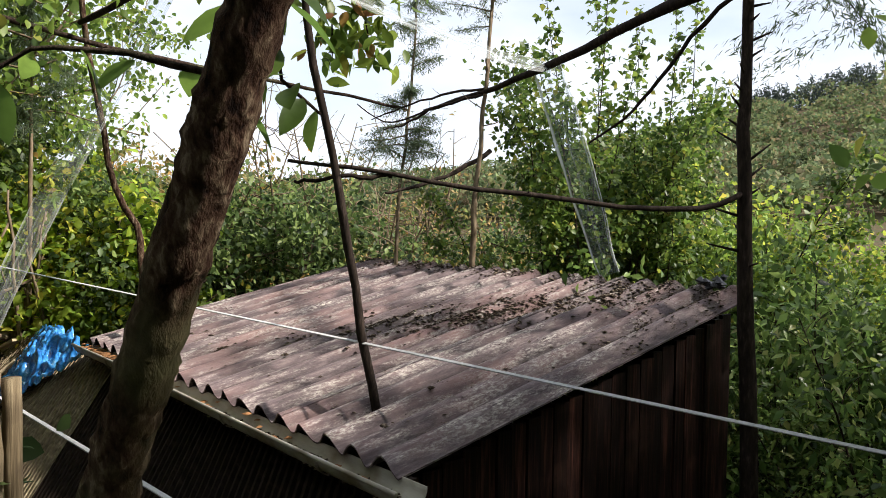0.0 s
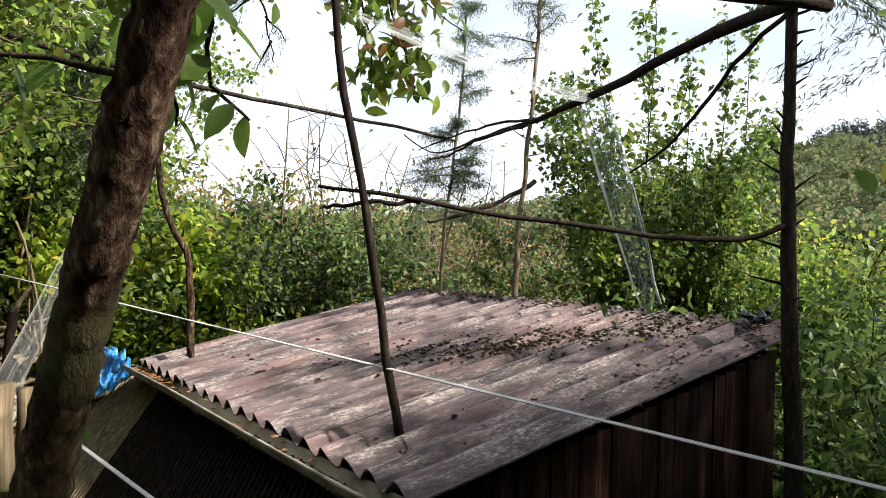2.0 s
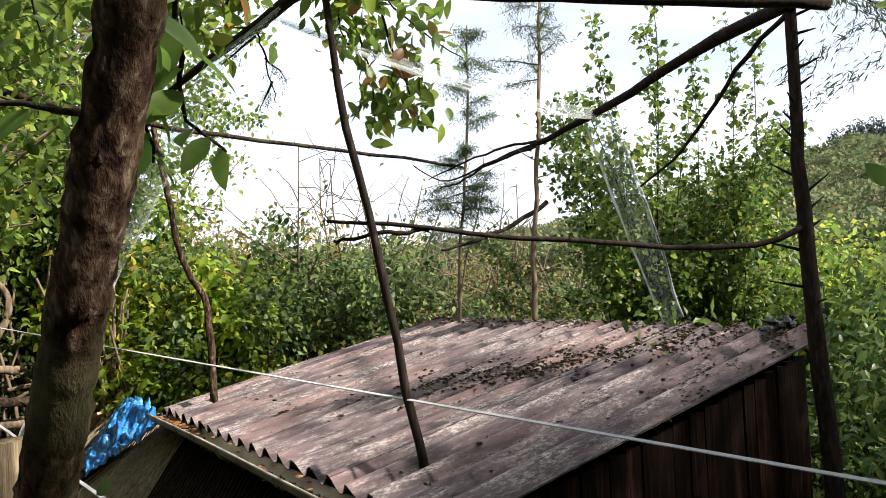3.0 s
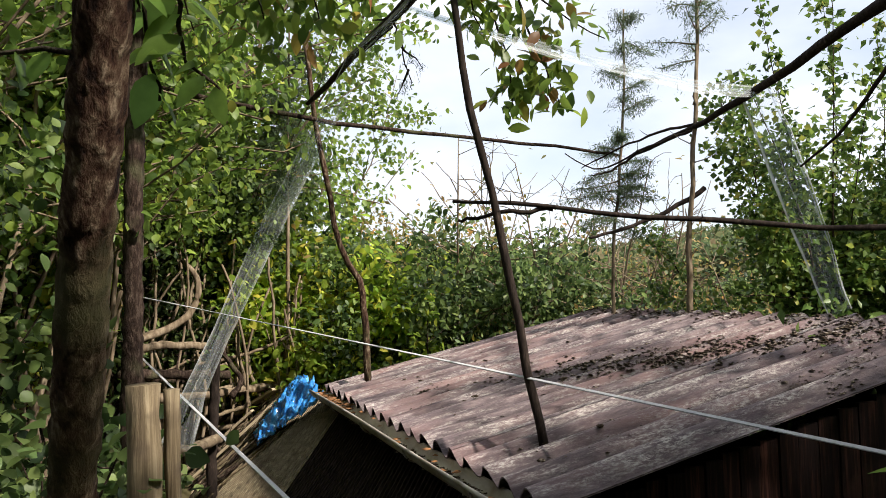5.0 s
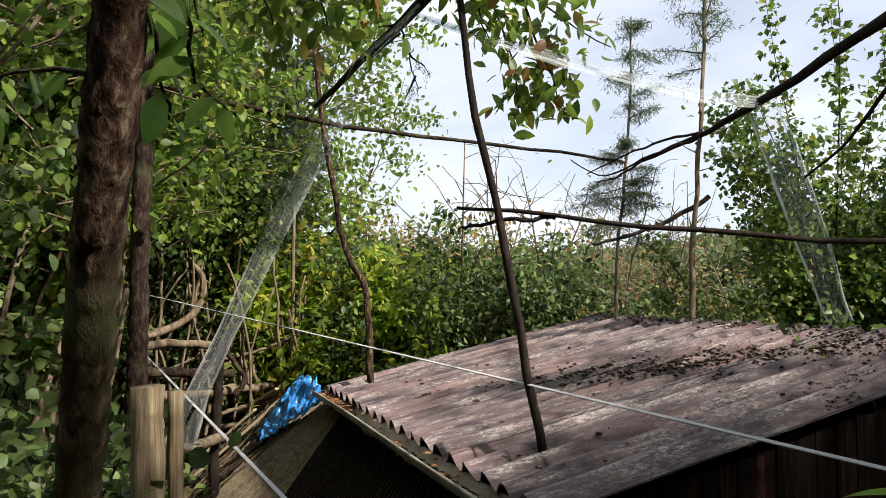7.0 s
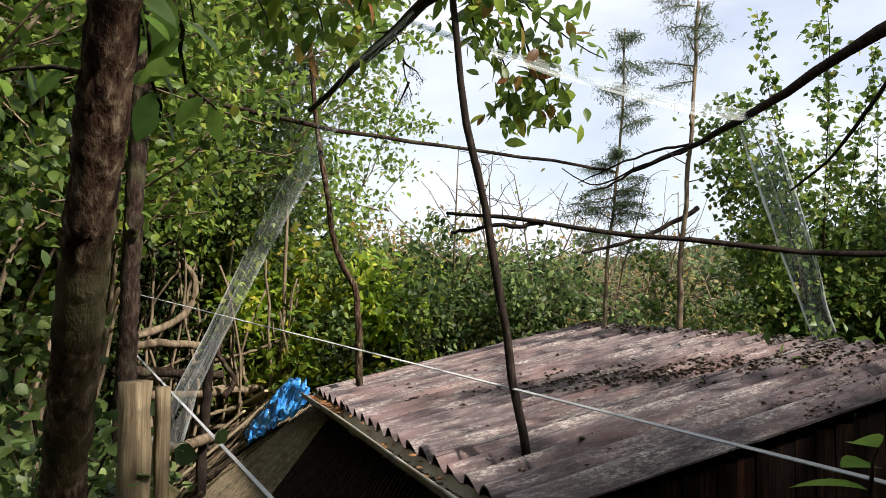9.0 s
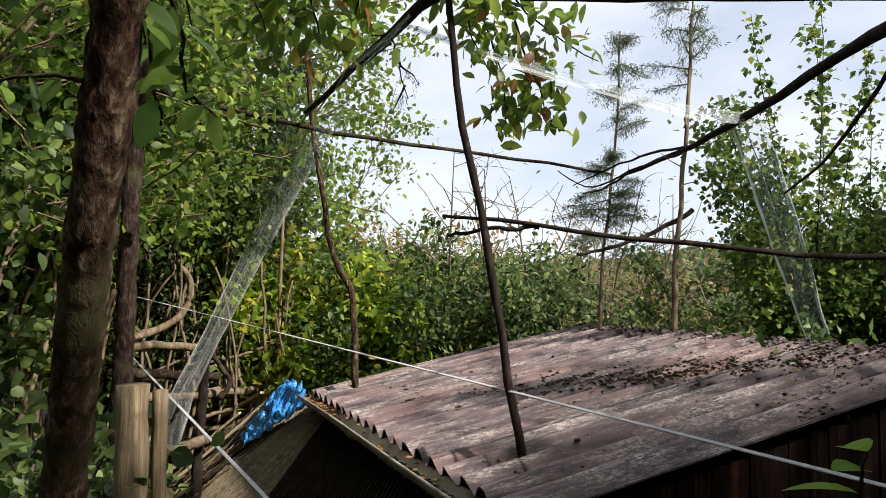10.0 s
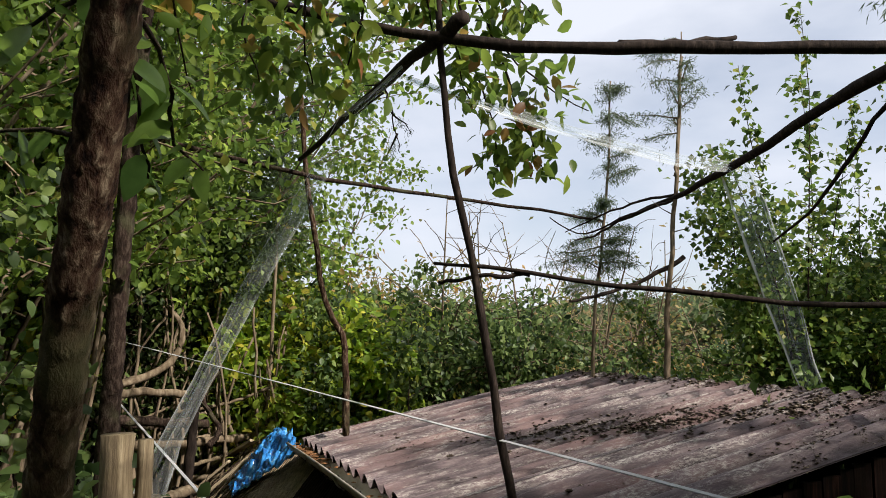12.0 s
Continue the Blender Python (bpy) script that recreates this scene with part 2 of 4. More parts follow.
M_DRY = grained("dry_leaf", [(0.3, (0.12, 0.05, 0.02)), (0.7, (0.30, 0.15, 0.07))], scale=(30, 30, 30))
M_STRAP = grained("woven_strap", [(0.3, (0.38, 0.38, 0.39)), (0.7, (0.52, 0.52, 0.53))], scale=(90, 90, 90), rough=0.6, bump=0.3, dist=0.001)
L_GREEN = leafy("leaf_green", [(0.0, (0.030, 0.060, 0.014)), (0.5, (0.080, 0.135, 0.024)), (0.9, (0.14, 0.19, 0.032)), (1.0, (0.24, 0.22, 0.04))])
L_DARK = leafy("leaf_dark", [(0.0, (0.016, 0.032, 0.012)), (0.55, (0.08, 0.13, 0.036)), (1.0, (0.18, 0.23, 0.07))], 0.35, 0.5, 2.6, 0.45, 1.45)
L_LIME = leafy("leaf_lime", [(0.0, (0.065, 0.12, 0.018)), (0.55, (0.15, 0.22, 0.026)), (0.9, (0.27, 0.29, 0.036)), (1.0, (0.38, 0.32, 0.05))], 0.5)
L_VINE = leafy("leaf_vine", [(0.0, (0.09, 0.16, 0.02)), (0.5, (0.20, 0.28, 0.03)), (0.85, (0.32, 0.35, 0.042)), (1.0, (0.46, 0.38, 0.06))], 0.55, 0.45, 1.8, 0.6, 1.3)
L_BROWN = leafy("leaf_autumn", [(0.0, (0.085, 0.105, 0.03)), (0.5, (0.19, 0.17, 0.05)), (0.88, (0.29, 0.20, 0.075)), (1.0, (0.42, 0.23, 0.06))], 0.4)
L_HAZEL = leafy("leaf_hazel", [(0.0, (0.045, 0.085, 0.018)), (0.5, (0.13, 0.20, 0.034)), (0.93, (0.20, 0.27, 0.042)), (1.0, (0.29, 0.26, 0.045))], 0.5, 0.45, 1.6, 0.5, 1.4)
L_ELDER = leafy("leaf_elder", [(0.0, (0.025, 0.05, 0.014)), (0.5, (0.10, 0.17, 0.04)), (0.9, (0.20, 0.27, 0.07)), (1.0, (0.28, 0.28, 0.09))], 0.4, 0.38, 2.2, 0.45, 1.5, 1.9)
L_NEEDLE = leafy("needle_green", [(0.0, (0.040, 0.065, 0.034)), (1.0, (0.12, 0.16, 0.08))], 0.35)


# ---- mesh helpers ----
class Geo:
    """Collects vertices and faces for one mesh."""

    def __init__(self):
        self.v, self.f = [], []

    def tube(self, pts, radii, sides=8, wob=0.0, caps=True, rng=random):
        pts = [Vector(p) for p in pts]
        base = len(self.v)
        ref = Vector((0.31, 0.17, 0.93))
        for i, p in enumerate(pts):
            d = (pts[min(i + 1, len(pts) - 1)] - pts[max(i - 1, 0)]).normalized()
            a = d.cross(ref)
            if a.length < 0.05:
                a = d.cross(Vector((1, 0, 0)))
            a.normalize()
            c = d.cross(a)
            r = radii[i] if isinstance(radii, (list, tuple)) else radii
            for k in range(sides):
                q = 2 * math.pi * k / sides
                rr = r * (1 + (rng.uniform(-wob, wob) if wob else 0))
                self.v.append(p + (a * math.cos(q) + c * math.sin(q)) * rr)
        for i in range(len(pts) - 1):
            for k in range(sides):
                k2 = (k + 1) % sides
                o = base + i * sides
                self.f.append((o + k, o + k2, o + sides + k2, o + sides + k))
        if caps:
            self.f.append(tuple(base + k for k in reversed(range(sides))))
            o = base + (len(pts) - 1) * sides
            self.f.append(tuple(o + k for k in range(sides)))

    def box(self, lo, hi):
        b = len(self.v)
        for x in (lo[0], hi[0]):
            for y in (lo[1], hi[1]):
                for z in (lo[2], hi[2]):
                    self.v.append(Vector((x, y, z)))
        for q in ((0, 1, 3, 2), (4, 6, 7, 5), (0, 4, 5, 1), (2, 3, 7, 6), (0, 2, 6, 4), (1, 5, 7, 3)):
            self.f.append(tuple(b + i for i in q))

    def lump(self, c, r, rng, flat=0.6):
        b = len(self.v)
        ring = 6
        self.v.append(Vector(c) + Vector((0, 0, r * flat)))
        for k in range(ring):
            a = 2 * math.pi * k / ring + rng.uniform(-0.3, 0.3)
            rr = r * rng.uniform(0.6, 1.3)
            self.v.append(Vector(c) + Vector((math.cos(a) * rr, math.sin(a) * rr, rng.uniform(-0.1, 0.35) * r * flat)))
        self.v.append(Vector(c) - Vector((0, 0, r * flat * 0.5)))
        for k in range(ring):
            k2 = (k + 1) % ring
            self.f.append((b, b + 1 + k, b + 1 + k2))
            self.f.append((b + ring + 1, b + 1 + k2, b + 1 + k))

    def mesh(self, name, mat, smooth=True):
        me = bpy.data.meshes.new(name)
        me.from_pydata([tuple(v) for v in self.v], [], self.f)
        me.materials.append(mat)
        if smooth:
            me.shade_smooth()
        me.update()
        return me


def part(name, geo, mat, parent, label="", smooth=True):
    """Links one mesh object under a thing or under a part."""
    ob = new(name, geo.mesh(name, mat, smooth) if isinstance(geo, Geo) else geo)
    ob.parent = parent
    if label:
        tagged(ob, label)
    return ob


def thing(name, label, category, group="", kind="", at=(0, 0, 0)):
    ob = new(name)
    ob.location = at
    ob.empty_display_size = 0.1
    return tagged(ob, label, category, group, kind)


def solid(name, geo, mat, label, category, group="", kind="", smooth=True):
    """A thing of one mesh."""
    return tagged(new(name, geo.mesh(name, mat, smooth)), label, category, group, kind)


FINE = ((0.0, 0.05), (0.22, 0.72), (0.5, 1.0), (0.78, 0.62), (1.0, 0.0))
PLAIN = ((0.0, 0.0), (0.42, 1.0), (1.0, 0.0))


def leaves_mesh(name, mat, centres, size, rng, profile=PLAIN, width=0.5, droop=0.35, fold=0.25, out=None, spread=0.35):
    """Many folded leaves round the given points, as one mesh."""
    c = np.asarray(centres, float)
    n = len(c)
    d = rng.normal(size=(n, 3))
    if out is not None:
        d = d * 0.8 + out
    d[:, 2] -= droop
    d /= np.linalg.norm(d, axis=1)[:, None]
    up = rng.normal(size=(n, 3)) * 0.75 + np.array([0, 0, 1.0])
    s = np.cross(d, up)
    s /= np.linalg.norm(s, axis=1)[:, None] + 1e-9
    nn = np.cross(s, d)
    L = size * rng.uniform(1 - spread, 1 + spread, n)
    cols = []
    for a, w in profile:
        mid = c + d * (a * L)[:, None] - nn * (0.18 * a * a * L)[:, None]
        side = s * (0.5 * width * w * L)[:, None]
        lift = nn * (fold * 0.5 * width * w * L)[:, None]
        if w < 0.06:
            cols.append([mid])
        else:
            cols.append([mid - side + lift, mid, mid + side + lift])
    stack, index, k = [], [], 0
    for g in cols:
        index.append(list(range(k, k + len(g))))
        stack += g
        k += len(g)
    verts = np.stack(stack, axis=1).reshape(-1, 3)
    tris = []
    for a, b in zip(index[:-1], index[1:]):
        if len(a) == 1 and len(b) == 3:
            tris += [(a[0], b[1], b[0]), (a[0], b[2], b[1])]
        elif len(a) == 3 and len(b) == 1:
            tris += [(a[0], a[1], b[0]), (a[1], a[2], b[0])]
        elif len(a) == 3 and len(b) == 3:
            tris += [(a[0], a[1], b[1]), (a[0], b[1], b[0]), (a[1], a[2], b[2]), (a[1], b[2], b[1])]
    t = np.array(tris)
    faces = (t[None] + (np.arange(n) * k)[:, None, None]).reshape(-1, 3)
    me = bpy.data.meshes.new(name)
    me.vertices.add(len(verts))
    me.vertices.foreach_set("co", verts.astype(np.float32).ravel())
    me.loops.add(faces.size)
    me.loops.foreach_set("vertex_index", faces.astype(np.int32).ravel())
    me.polygons.add(len(faces))
    me.polygons.foreach_set("loop_start", np.arange(0, faces.size, 3, dtype=np.int32))
    me.update(calc_edges=True)
    me.materials.append(mat)
    return me


def limb(rng, start, direction, length, bend=0.25, steps=6, rise=0.0):
    """A crooked polyline."""
    p, d = np.array(start, float), np.array(direction, float)
    d /= np.linalg.norm(d)
    pts = [p.copy()]
    for _ in range(steps):
        d = d + rng.normal(size=3) * bend * 0.5 + np.array([0, 0, rise])
        d /= np.linalg.norm(d)
        p = p + d * length / steps
        pts.append(p.copy())
    return pts


def shrub_thing(name, label, category, height, spread, stems, n_leaf, leaf, mat_leaf, mat_bark, seed, thick=0.02, low=0.2, subs=9, profile=PLAIN,
                width=0.5, bend=0.25, group="", upright=1.0, sub_len=0.3, gather=0.07, split=False):
    """A bush: crooked stems, side twigs, and a crown of separate leaves along them. Stands at the origin."""
    rng = np.random.default_rng(seed)
    ob = thing(name, label, category, group)
    spots = []
    for i in range(stems):
        a = 2 * math.pi * (i + rng.uniform(0, 0.8)) / stems
        lean = rng.uniform(0.1, 1.0) * spread / height
        d = (math.cos(a) * lean, math.sin(a) * lean, upright)
        ln = height * rng.uniform(0.65, 1.05)
        wood, twigs = Geo(), []
        pts = limb(rng, (math.cos(a) * 0.12 * spread, math.sin(a) * 0.12 * spread, -0.1), d, ln, bend, 8, 0.03)
        wood.tube(pts, [thick * (1 - 0.85 * k / 8) for k in range(9)], 5, caps=False)
        for s in range(subs):
            u = low + (1 - low) * (s + rng.uniform(0, 1)) / subs
            f = min(u * 8, 7.99)
            k = int(f)
            q = pts[k] + (pts[k + 1] - pts[k]) * (f - k)
            b = rng.uniform(0, 2 * math.pi)
            sl = height * sub_len * (1.15 - 0.75 * u) * rng.uniform(0.6, 1.2)
            sub = limb(rng, q, (math.cos(b), math.sin(b), rng.uniform(0.1, 0.9)), sl, 0.35, 4, 0.02)
            twig = Geo() if split else wood
            if split:
                twigs.append(twig)
            twig.tube(sub, [thick * 0.4 * (1.1 - u) + 0.0025 - 0.0005 * j for j in range(5)], 3, caps=False)
            spots += [(sub[1], sub[2]), (sub[2], sub[3]), (sub[3], sub[4]), (sub[3], sub[4])]
        spots += [(pts[6], pts[7]), (pts[7], pts[8])]
        stem = part("stem", wood, mat_bark, ob)
        for twig in twigs:
            part("twig", twig, mat_bark, stem)
    if n_leaf:
        sp = np.array(spots)
        pick = rng.integers(0, len(sp), n_leaf)
        u = rng.uniform(0, 1, (n_leaf, 1))
        c = sp[pick, 0] * (1 - u) + sp[pick, 1] * u + rng.normal(size=(n_leaf, 3)) * height * gather
        c = c[c[:, 2] > 0.02]
        part("crown", leaves_mesh("crown", mat_leaf, c, leaf, rng, profile, width), mat_leaf, ob)
    return ob


def put(ob, x, y, z, turn=0.0, scale=1.0):
    """A copy of a thing, turned and sized."""
    c = copy_thing(ob, pose(x, y, z, 0, 0, turn))
    c.scale = (scale, scale, scale)
    return c


# ---- ground and hill ----
def smooth01(v):
    v = min(max(v, 0.0), 1.0)
    return v * v * (3 - 2 * v)


def ground_z(x, y):
    """Height of the ground: a bank where the camera is, falling to the shed, a wooded hill far off."""
    side = 1.15 - 0.85 * smooth01((x + 1.5) / 1.6)
    back = side + 0.15 * smooth01((y - 2.5) / 3) * (1 - smooth01((x - 0.5) / 2))
    r = math.hypot(x, y)
    bump = 0.05 * noise.noise((x * 0.7, y * 0.7, 0.3)) * min(1, 8 / (r + 1))
    z = back + bump
    if r > 40:
        az = math.atan2(x, y)
        rim = float(np.interp(math.degrees(az), [-180, 0, 30, 44, 55, 62, 72, 90, 180], [0.02, 0.015, 0.025, 0.06, 0.105, 0.138, 0.165, 0.175, 0.02]))
        rim += 0.004 * noise.noise((az * 9, 0.5, 0))
        z += (r * max(rim, 0.01)) * smooth01((min(r, 420) - 60) / 360) * (420 / max(r, 420))
    return z


hill = Geo()
radii = [0, 0.6, 1.2, 1.8, 2.4, 3, 3.8, 4.6, 5.6, 7, 9, 12, 16, 24, 40, 60, 85, 120, 160, 205, 255, 310, 365, 420, 600, 1200, 3000]
SEG = 96
for r in radii:
    for k in range(SEG):
        a = 2 * math.pi * k / SEG
        x, y = r * math.sin(a), r * math.cos(a)
        hill.v.append(Vector((x, y, ground_z(x, y))))
for i in range(len(radii) - 1):
    for k in range(SEG):
        k2 = (k + 1) % SEG
        hill.f.append((i * SEG + k, (i + 1) * SEG + k, (i + 1) * SEG + k2, i * SEG + k2))
solid("ground", hill, M_SOIL, "sloping earth with leaf litter below the shed", "ground", kind="structure")

# ---- shed ----
SLOPE = radians(12)
ROOF = Matrix.Translation((0, 0, 2.0)) @ Matrix.Rotation(-SLOPE, 4, "Y")


def roof_at(x, y, z=0.0):
    return ROOF @ Vector((x, y, z))


shed = thing("garden_shed", "small wooden shed with a weathered corrugated fibre-cement roof", "shed")
PITCH, AMP = 0.177, 0.030


def wave_z(y):
    return -AMP * math.cos(2 * math.pi * y / PITCH)


def corrugated_sheet(y0, y1, x0, x1, lift, rng):
    g = Geo()
    ny, nx = int(round((y1 - y0) / PITCH * 12)), 14
    rows = []
    for layer in (0.0, -0.0065):
        for i in range(nx + 1):
            x = x0 + (x1 - x0) * i / nx
            for j in range(ny + 1):
                y = y0 + (y1 - y0) * j / ny
                chip = 0.018 * noise.noise((y * 9, 3.1 + x0, lift * 50)) if i in (0, nx) else 0.0
                z = wave_z(y) + layer + lift + 0.006 * noise.noise((x * 1.3, y * 1.3, 2.0))
                g.v.append(roof_at(x + chip, y, z))
    w, half = ny + 1, (nx + 1) * (ny + 1)
    for i in range(nx):
        for j in range(ny):
            a = i * w + j
            g.f.append((a, a + w, a + w + 1, a + 1))
            g.f.append((half + a, half + a + 1, half + a + w + 1, half + a + w))
    for i in range(nx):
        for j, flip in ((0, True), (ny, False)):
            a = i * w + j
            q = (a, a + w, half + a + w, half + a)
            g.f.append(q[::-1] if not flip else q)
    for j in range(ny):
        for i, flip in ((0, False), (nx, True)):
            a = i * w + j
            q = (a, a + 1, half + a + 1, half + a)
            g.f.append(q if flip else q[::-1])
    return g


rr = random.Random(4)
g = Geo()
g.box((0.62, 0.24, -0.11), (0.68, 3.25, -0.04))
g.v = [ROOF @ v for v in g.v]
roof_cover = part("roof", g, M_BEAM, shed, smooth=False)
for k in range(4):
    y0 = 0.0 + k * PITCH * 4.9
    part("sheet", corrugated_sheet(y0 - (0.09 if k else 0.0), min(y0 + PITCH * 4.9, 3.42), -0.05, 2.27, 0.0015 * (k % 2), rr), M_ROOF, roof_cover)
# purlins and verge board under the sheets
for x in (0.18, 1.1, 2.1):
    g = Geo()
    g.box((x - 0.03, 0.24, -0.11), (x + 0.03, 3.25, -0.035))
    g.v = [ROOF @ v for v in g.v]
    part("purlin", g, M_BEAM, shed, smooth=False)
# boarded front wall
g = Geo()
g.box((0.04, 0.112, 0.2), (2.19, 0.142, 1.95))
wall = part("front_wall", g, M_BEAM, shed, smooth=False)
x = 0.04
rb = random.Random(8)
while x < 2.19:
    w = min(rb.uniform(0.075, 0.105), 2.20 - x)
    top = 2.0 + math.tan(SLOPE) * x - 0.10
    y = 0.085 + rb.uniform(-0.006, 0.006)
    g = Geo()
    g.box((x + 0.003, y, 0.15), (x + w - 0.003, y + 0.022, top - rb.uniform(0, 0.01)))
    part("board", g, M_WOOD_RED, wall, smooth=False)
    x += w
for name, lo, hi in (("side_wall", (0.02, 0.145, 0.2), (0.06, 3.3, 1.93)), ("side_wall", (2.15, 0.145, 0.2), (2.19, 3.3, 2.36)), ("back_wall", (0.06, 3.26, 0.2), (2.15, 3.3, 1.95))):
    g = Geo()
    g.box(lo, hi)
    part(name, g, M_WOOD_RED, shed, smooth=False)


# gutter
def gutter():
    g = Geo()
    ob = thing("rain_gutter", "weathered half-round rain gutter with dead leaves in it", "gutter")
    ys = [-0.13 + 3.59 * i / 24 for i in range(25)]
    prof = []
    for layer, r in ((0, 0.062), (1, 0.058)):
        rng_ = range(0, 13) if layer == 0 else range(12, -1, -1)
        for k in rng_:
            a = math.pi + math.pi * k / 12
            prof.append((-0.085 + r * math.cos(a), 1.965 + r * math.sin(a)))
    n = len(prof)
    for y in ys:
        for px, pz in prof:
            g.v.append(Vector((px, y, pz - 0.004 * math.sin(y * 2.1))))
    for i in range(len(ys) - 1):
        for k in range(n):
            k2 = (k + 1) % n
            g.f.append((i * n + k, i * n + k2, (i + 1) * n + k2, (i + 1) * n + k))
    part("channel", g, M_GUTTER, ob)
    g = Geo()
    g.tube([(-0.150, y, 1.967 - 0.004 * math.sin(y * 2.1)) for y in ys], 0.0085, 8)
    part("rolled_rim", g, M_GUTTER, ob)
    for y in (0.35, 1.15, 1.95, 2.75):
        g = Geo()
        for k in range(12):
            a, b = math.pi + math.pi * k / 12, math.pi + math.pi * (k + 1) / 12
            g.tube([(-0.085 + 0.066 * math.cos(q), y, 1.963 + 0.066 * math.sin(q)) for q in (a, b)], 0.006, 5)
        part("bracket", g, M_GUTTER, ob)
    return ob


gutter()
g = Geo()
g.box((-0.02, -0.02, 1.83), (0.018, 3.36, 1.955))
solid("fascia", g, M_BEAM, "dark eaves board behind the gutter", "board", kind="structure", smooth=False)

# lean-to roof of fine-ribbed sheets below the gutter
TAN = math.tan(radians(43))


def lean_z(x):
    return 1.86 + TAN * (x + 0.03)


leanto = thing("lean_to_roof", "grey-brown lean-to roof of fine-ribbed sheets below the gutter", "roof")
SKEW = 0.9
for k in range(7):
    g = Geo()
    y0, y1 = -0.05 + 1.0 * k, -0.05 + 1.0 * k + 1.05
    ny = 84
    xs = [-1.2, -0.8, -0.4, -0.04]
    for layer in (0, -0.004):
        for x in xs:
            for j in range(ny + 1):
                y = y0 + (y1 - y0) * j / ny + SKEW * (x + 0.04)
                warp = 0.01 * noise.noise((x * 2, y * 2, 6.0))
                g.v.append(Vector((x, y, lean_z(x) + (0.016 if j % 4 in (0, 1) else -0.016) + layer + 0.004 * (k % 2) + warp)))
    w = ny + 1
    for i in range(3):
        for j in range(ny):
            a = i * w + j
            g.f.append((a, a + w, a + w + 1, a + 1))
            g.f.append((4 * w + a, 4 * w + a + 1, 4 * w + a + w + 1, 4 * w + a + w))
    for j in range(ny):
        g.f.append((j, j + 1, 4 * w + j + 1, 4 * w + j))
    # the three front sheets take the copy with the shade painted in
    part("ribbed_sheet", g, M_RIBBED if k > 2 else M_RIB_SHADE, leanto, "" if k > 2 else "dark brown ribbed sheet with the shade below the gutter in its colour", smooth=False)
g = Geo()
g.box((-1.22, -1.0, 0.55), (-1.18, 5.8, lean_z(-1.2) - 0.03))
part("side_board", g, M_BEAM, leanto, smooth=False)

# ---- pole frame over the roof ----
def crooked(name, pts, r0, r1, mat, label, category="pole", wob=0.008, sides=9, seed=1, group="poles of the frame over the roof", stubs=(), n=14, parent=None, gnarl=0.06):
    """A natural pole through a few points, with stubs of side branches."""
    rng = random.Random(seed)
    pts = [Vector(p) for p in pts]
    fine = []
    seg = len(pts) - 1
    for i in range(n + 1):
        f = i / n * seg
        k = min(int(f), seg - 1)
        u = f - k
        p0, p1, p2, p3 = pts[max(k - 1, 0)], pts[k], pts[k + 1], pts[min(k + 2, seg)]
        q = 0.5 * ((2 * p1) + (p2 - p0) * u + (2 * p0 - 5 * p1 + 4 * p2 - p3) * u * u + (3 * p1 - p0 - 3 * p2 + p3) * u ** 3)
        if 0 < i < n:
            q = q + Vector([rng.uniform(-wob, wob) for _ in range(3)])
        fine.append(q)
    g = Geo()
    rad = [(r0 + (r1 - r0) * i / n) * rng.uniform(0.93, 1.07) for i in range(n + 1)]
    g.tube(fine, rad, sides, gnarl, rng=rng)
    for u, ln in stubs:
        k = min(int(u * n), n - 1)
        d = Vector((rng.uniform(-1, 1), rng.uniform(-1, 1), rng.uniform(0.0, 0.9))).normalized()
        a = fine[k]
        g.tube([a, a + d * ln * 0.55, a + d * ln + Vector((0, 0, ln * 0.1))], [rad[k] * 0.3, rad[k] * 0.22, rad[k] * 0.12], 5)
    if parent:
        return part(name, g, mat, parent, label)
    return solid(name, g, mat, label, category, group)


crooked("upright_pole", [(0.262, 0.547, 2.0), (0.20, 0.62, 2.5), (0.12, 0.66, 3.0), (0.03, 0.70, 3.5), (-0.02, 0.74, 4.0), (-0.04, 0.76, 4.4)], 0.019, 0.014, M_BARK_DARK,
        "thin dark upright pole standing on the roof", seed=2, stubs=((0.3, 0.03), (0.55, 0.03)))
crooked("upright_pole", [(0.195, 3.078, 1.99), (0.18, 3.08, 2.5), (0.16, 3.1, 2.72), (0.02, 3.12, 3.0), (-0.05, 3.14, 3.4), (-0.15, 3.16, 3.95), (-0.2, 3.17, 4.5)], 0.026, 0.016, M_TRUNK,
        "crooked brown sapling pole at the eaves corner", seed=3, stubs=((0.35, 0.05),))
crooked("upright_pole", [(2.186, 2.10, 2.40), (2.21, 2.10, 3.0), (2.26, 2.09, 3.5), (2.30, 2.09, 4.0), (2.36, 2.08, 4.8)], 0.023, 0.011, M_BARK_PALE,
        "slim pale upright pole at the upper roof edge", seed=5, stubs=((0.3, 0.16), (0.34, 0.14), (0.5, 0.18), (0.6, 0.2)))
crooked("cross_branch", [(1.99, -0.06, 2.965), (1.80, 0.02, 2.90), (1.2, 0.2, 2.90), (0.6, 0.45, 2.965), (0.16, 0.66, 3.03), (0.01, 0.85, 3.055)], 0.015, 0.007, M_BARK_DARK,
        "long thin bent branch tied across the poles", "branch", seed=7, stubs=((0.85, 0.08), (0.5, 0.03)))
crooked("cross_branch", [(1.50, 2.22, 3.0), (1.66, 2.20, 3.035), (2.0, 2.14, 3.14), (2.36, 2.11, 3.335)], 0.008, 0.018, M_BARK_DARK,
        "short thick cut branch resting against the pole", "branch", seed=8)
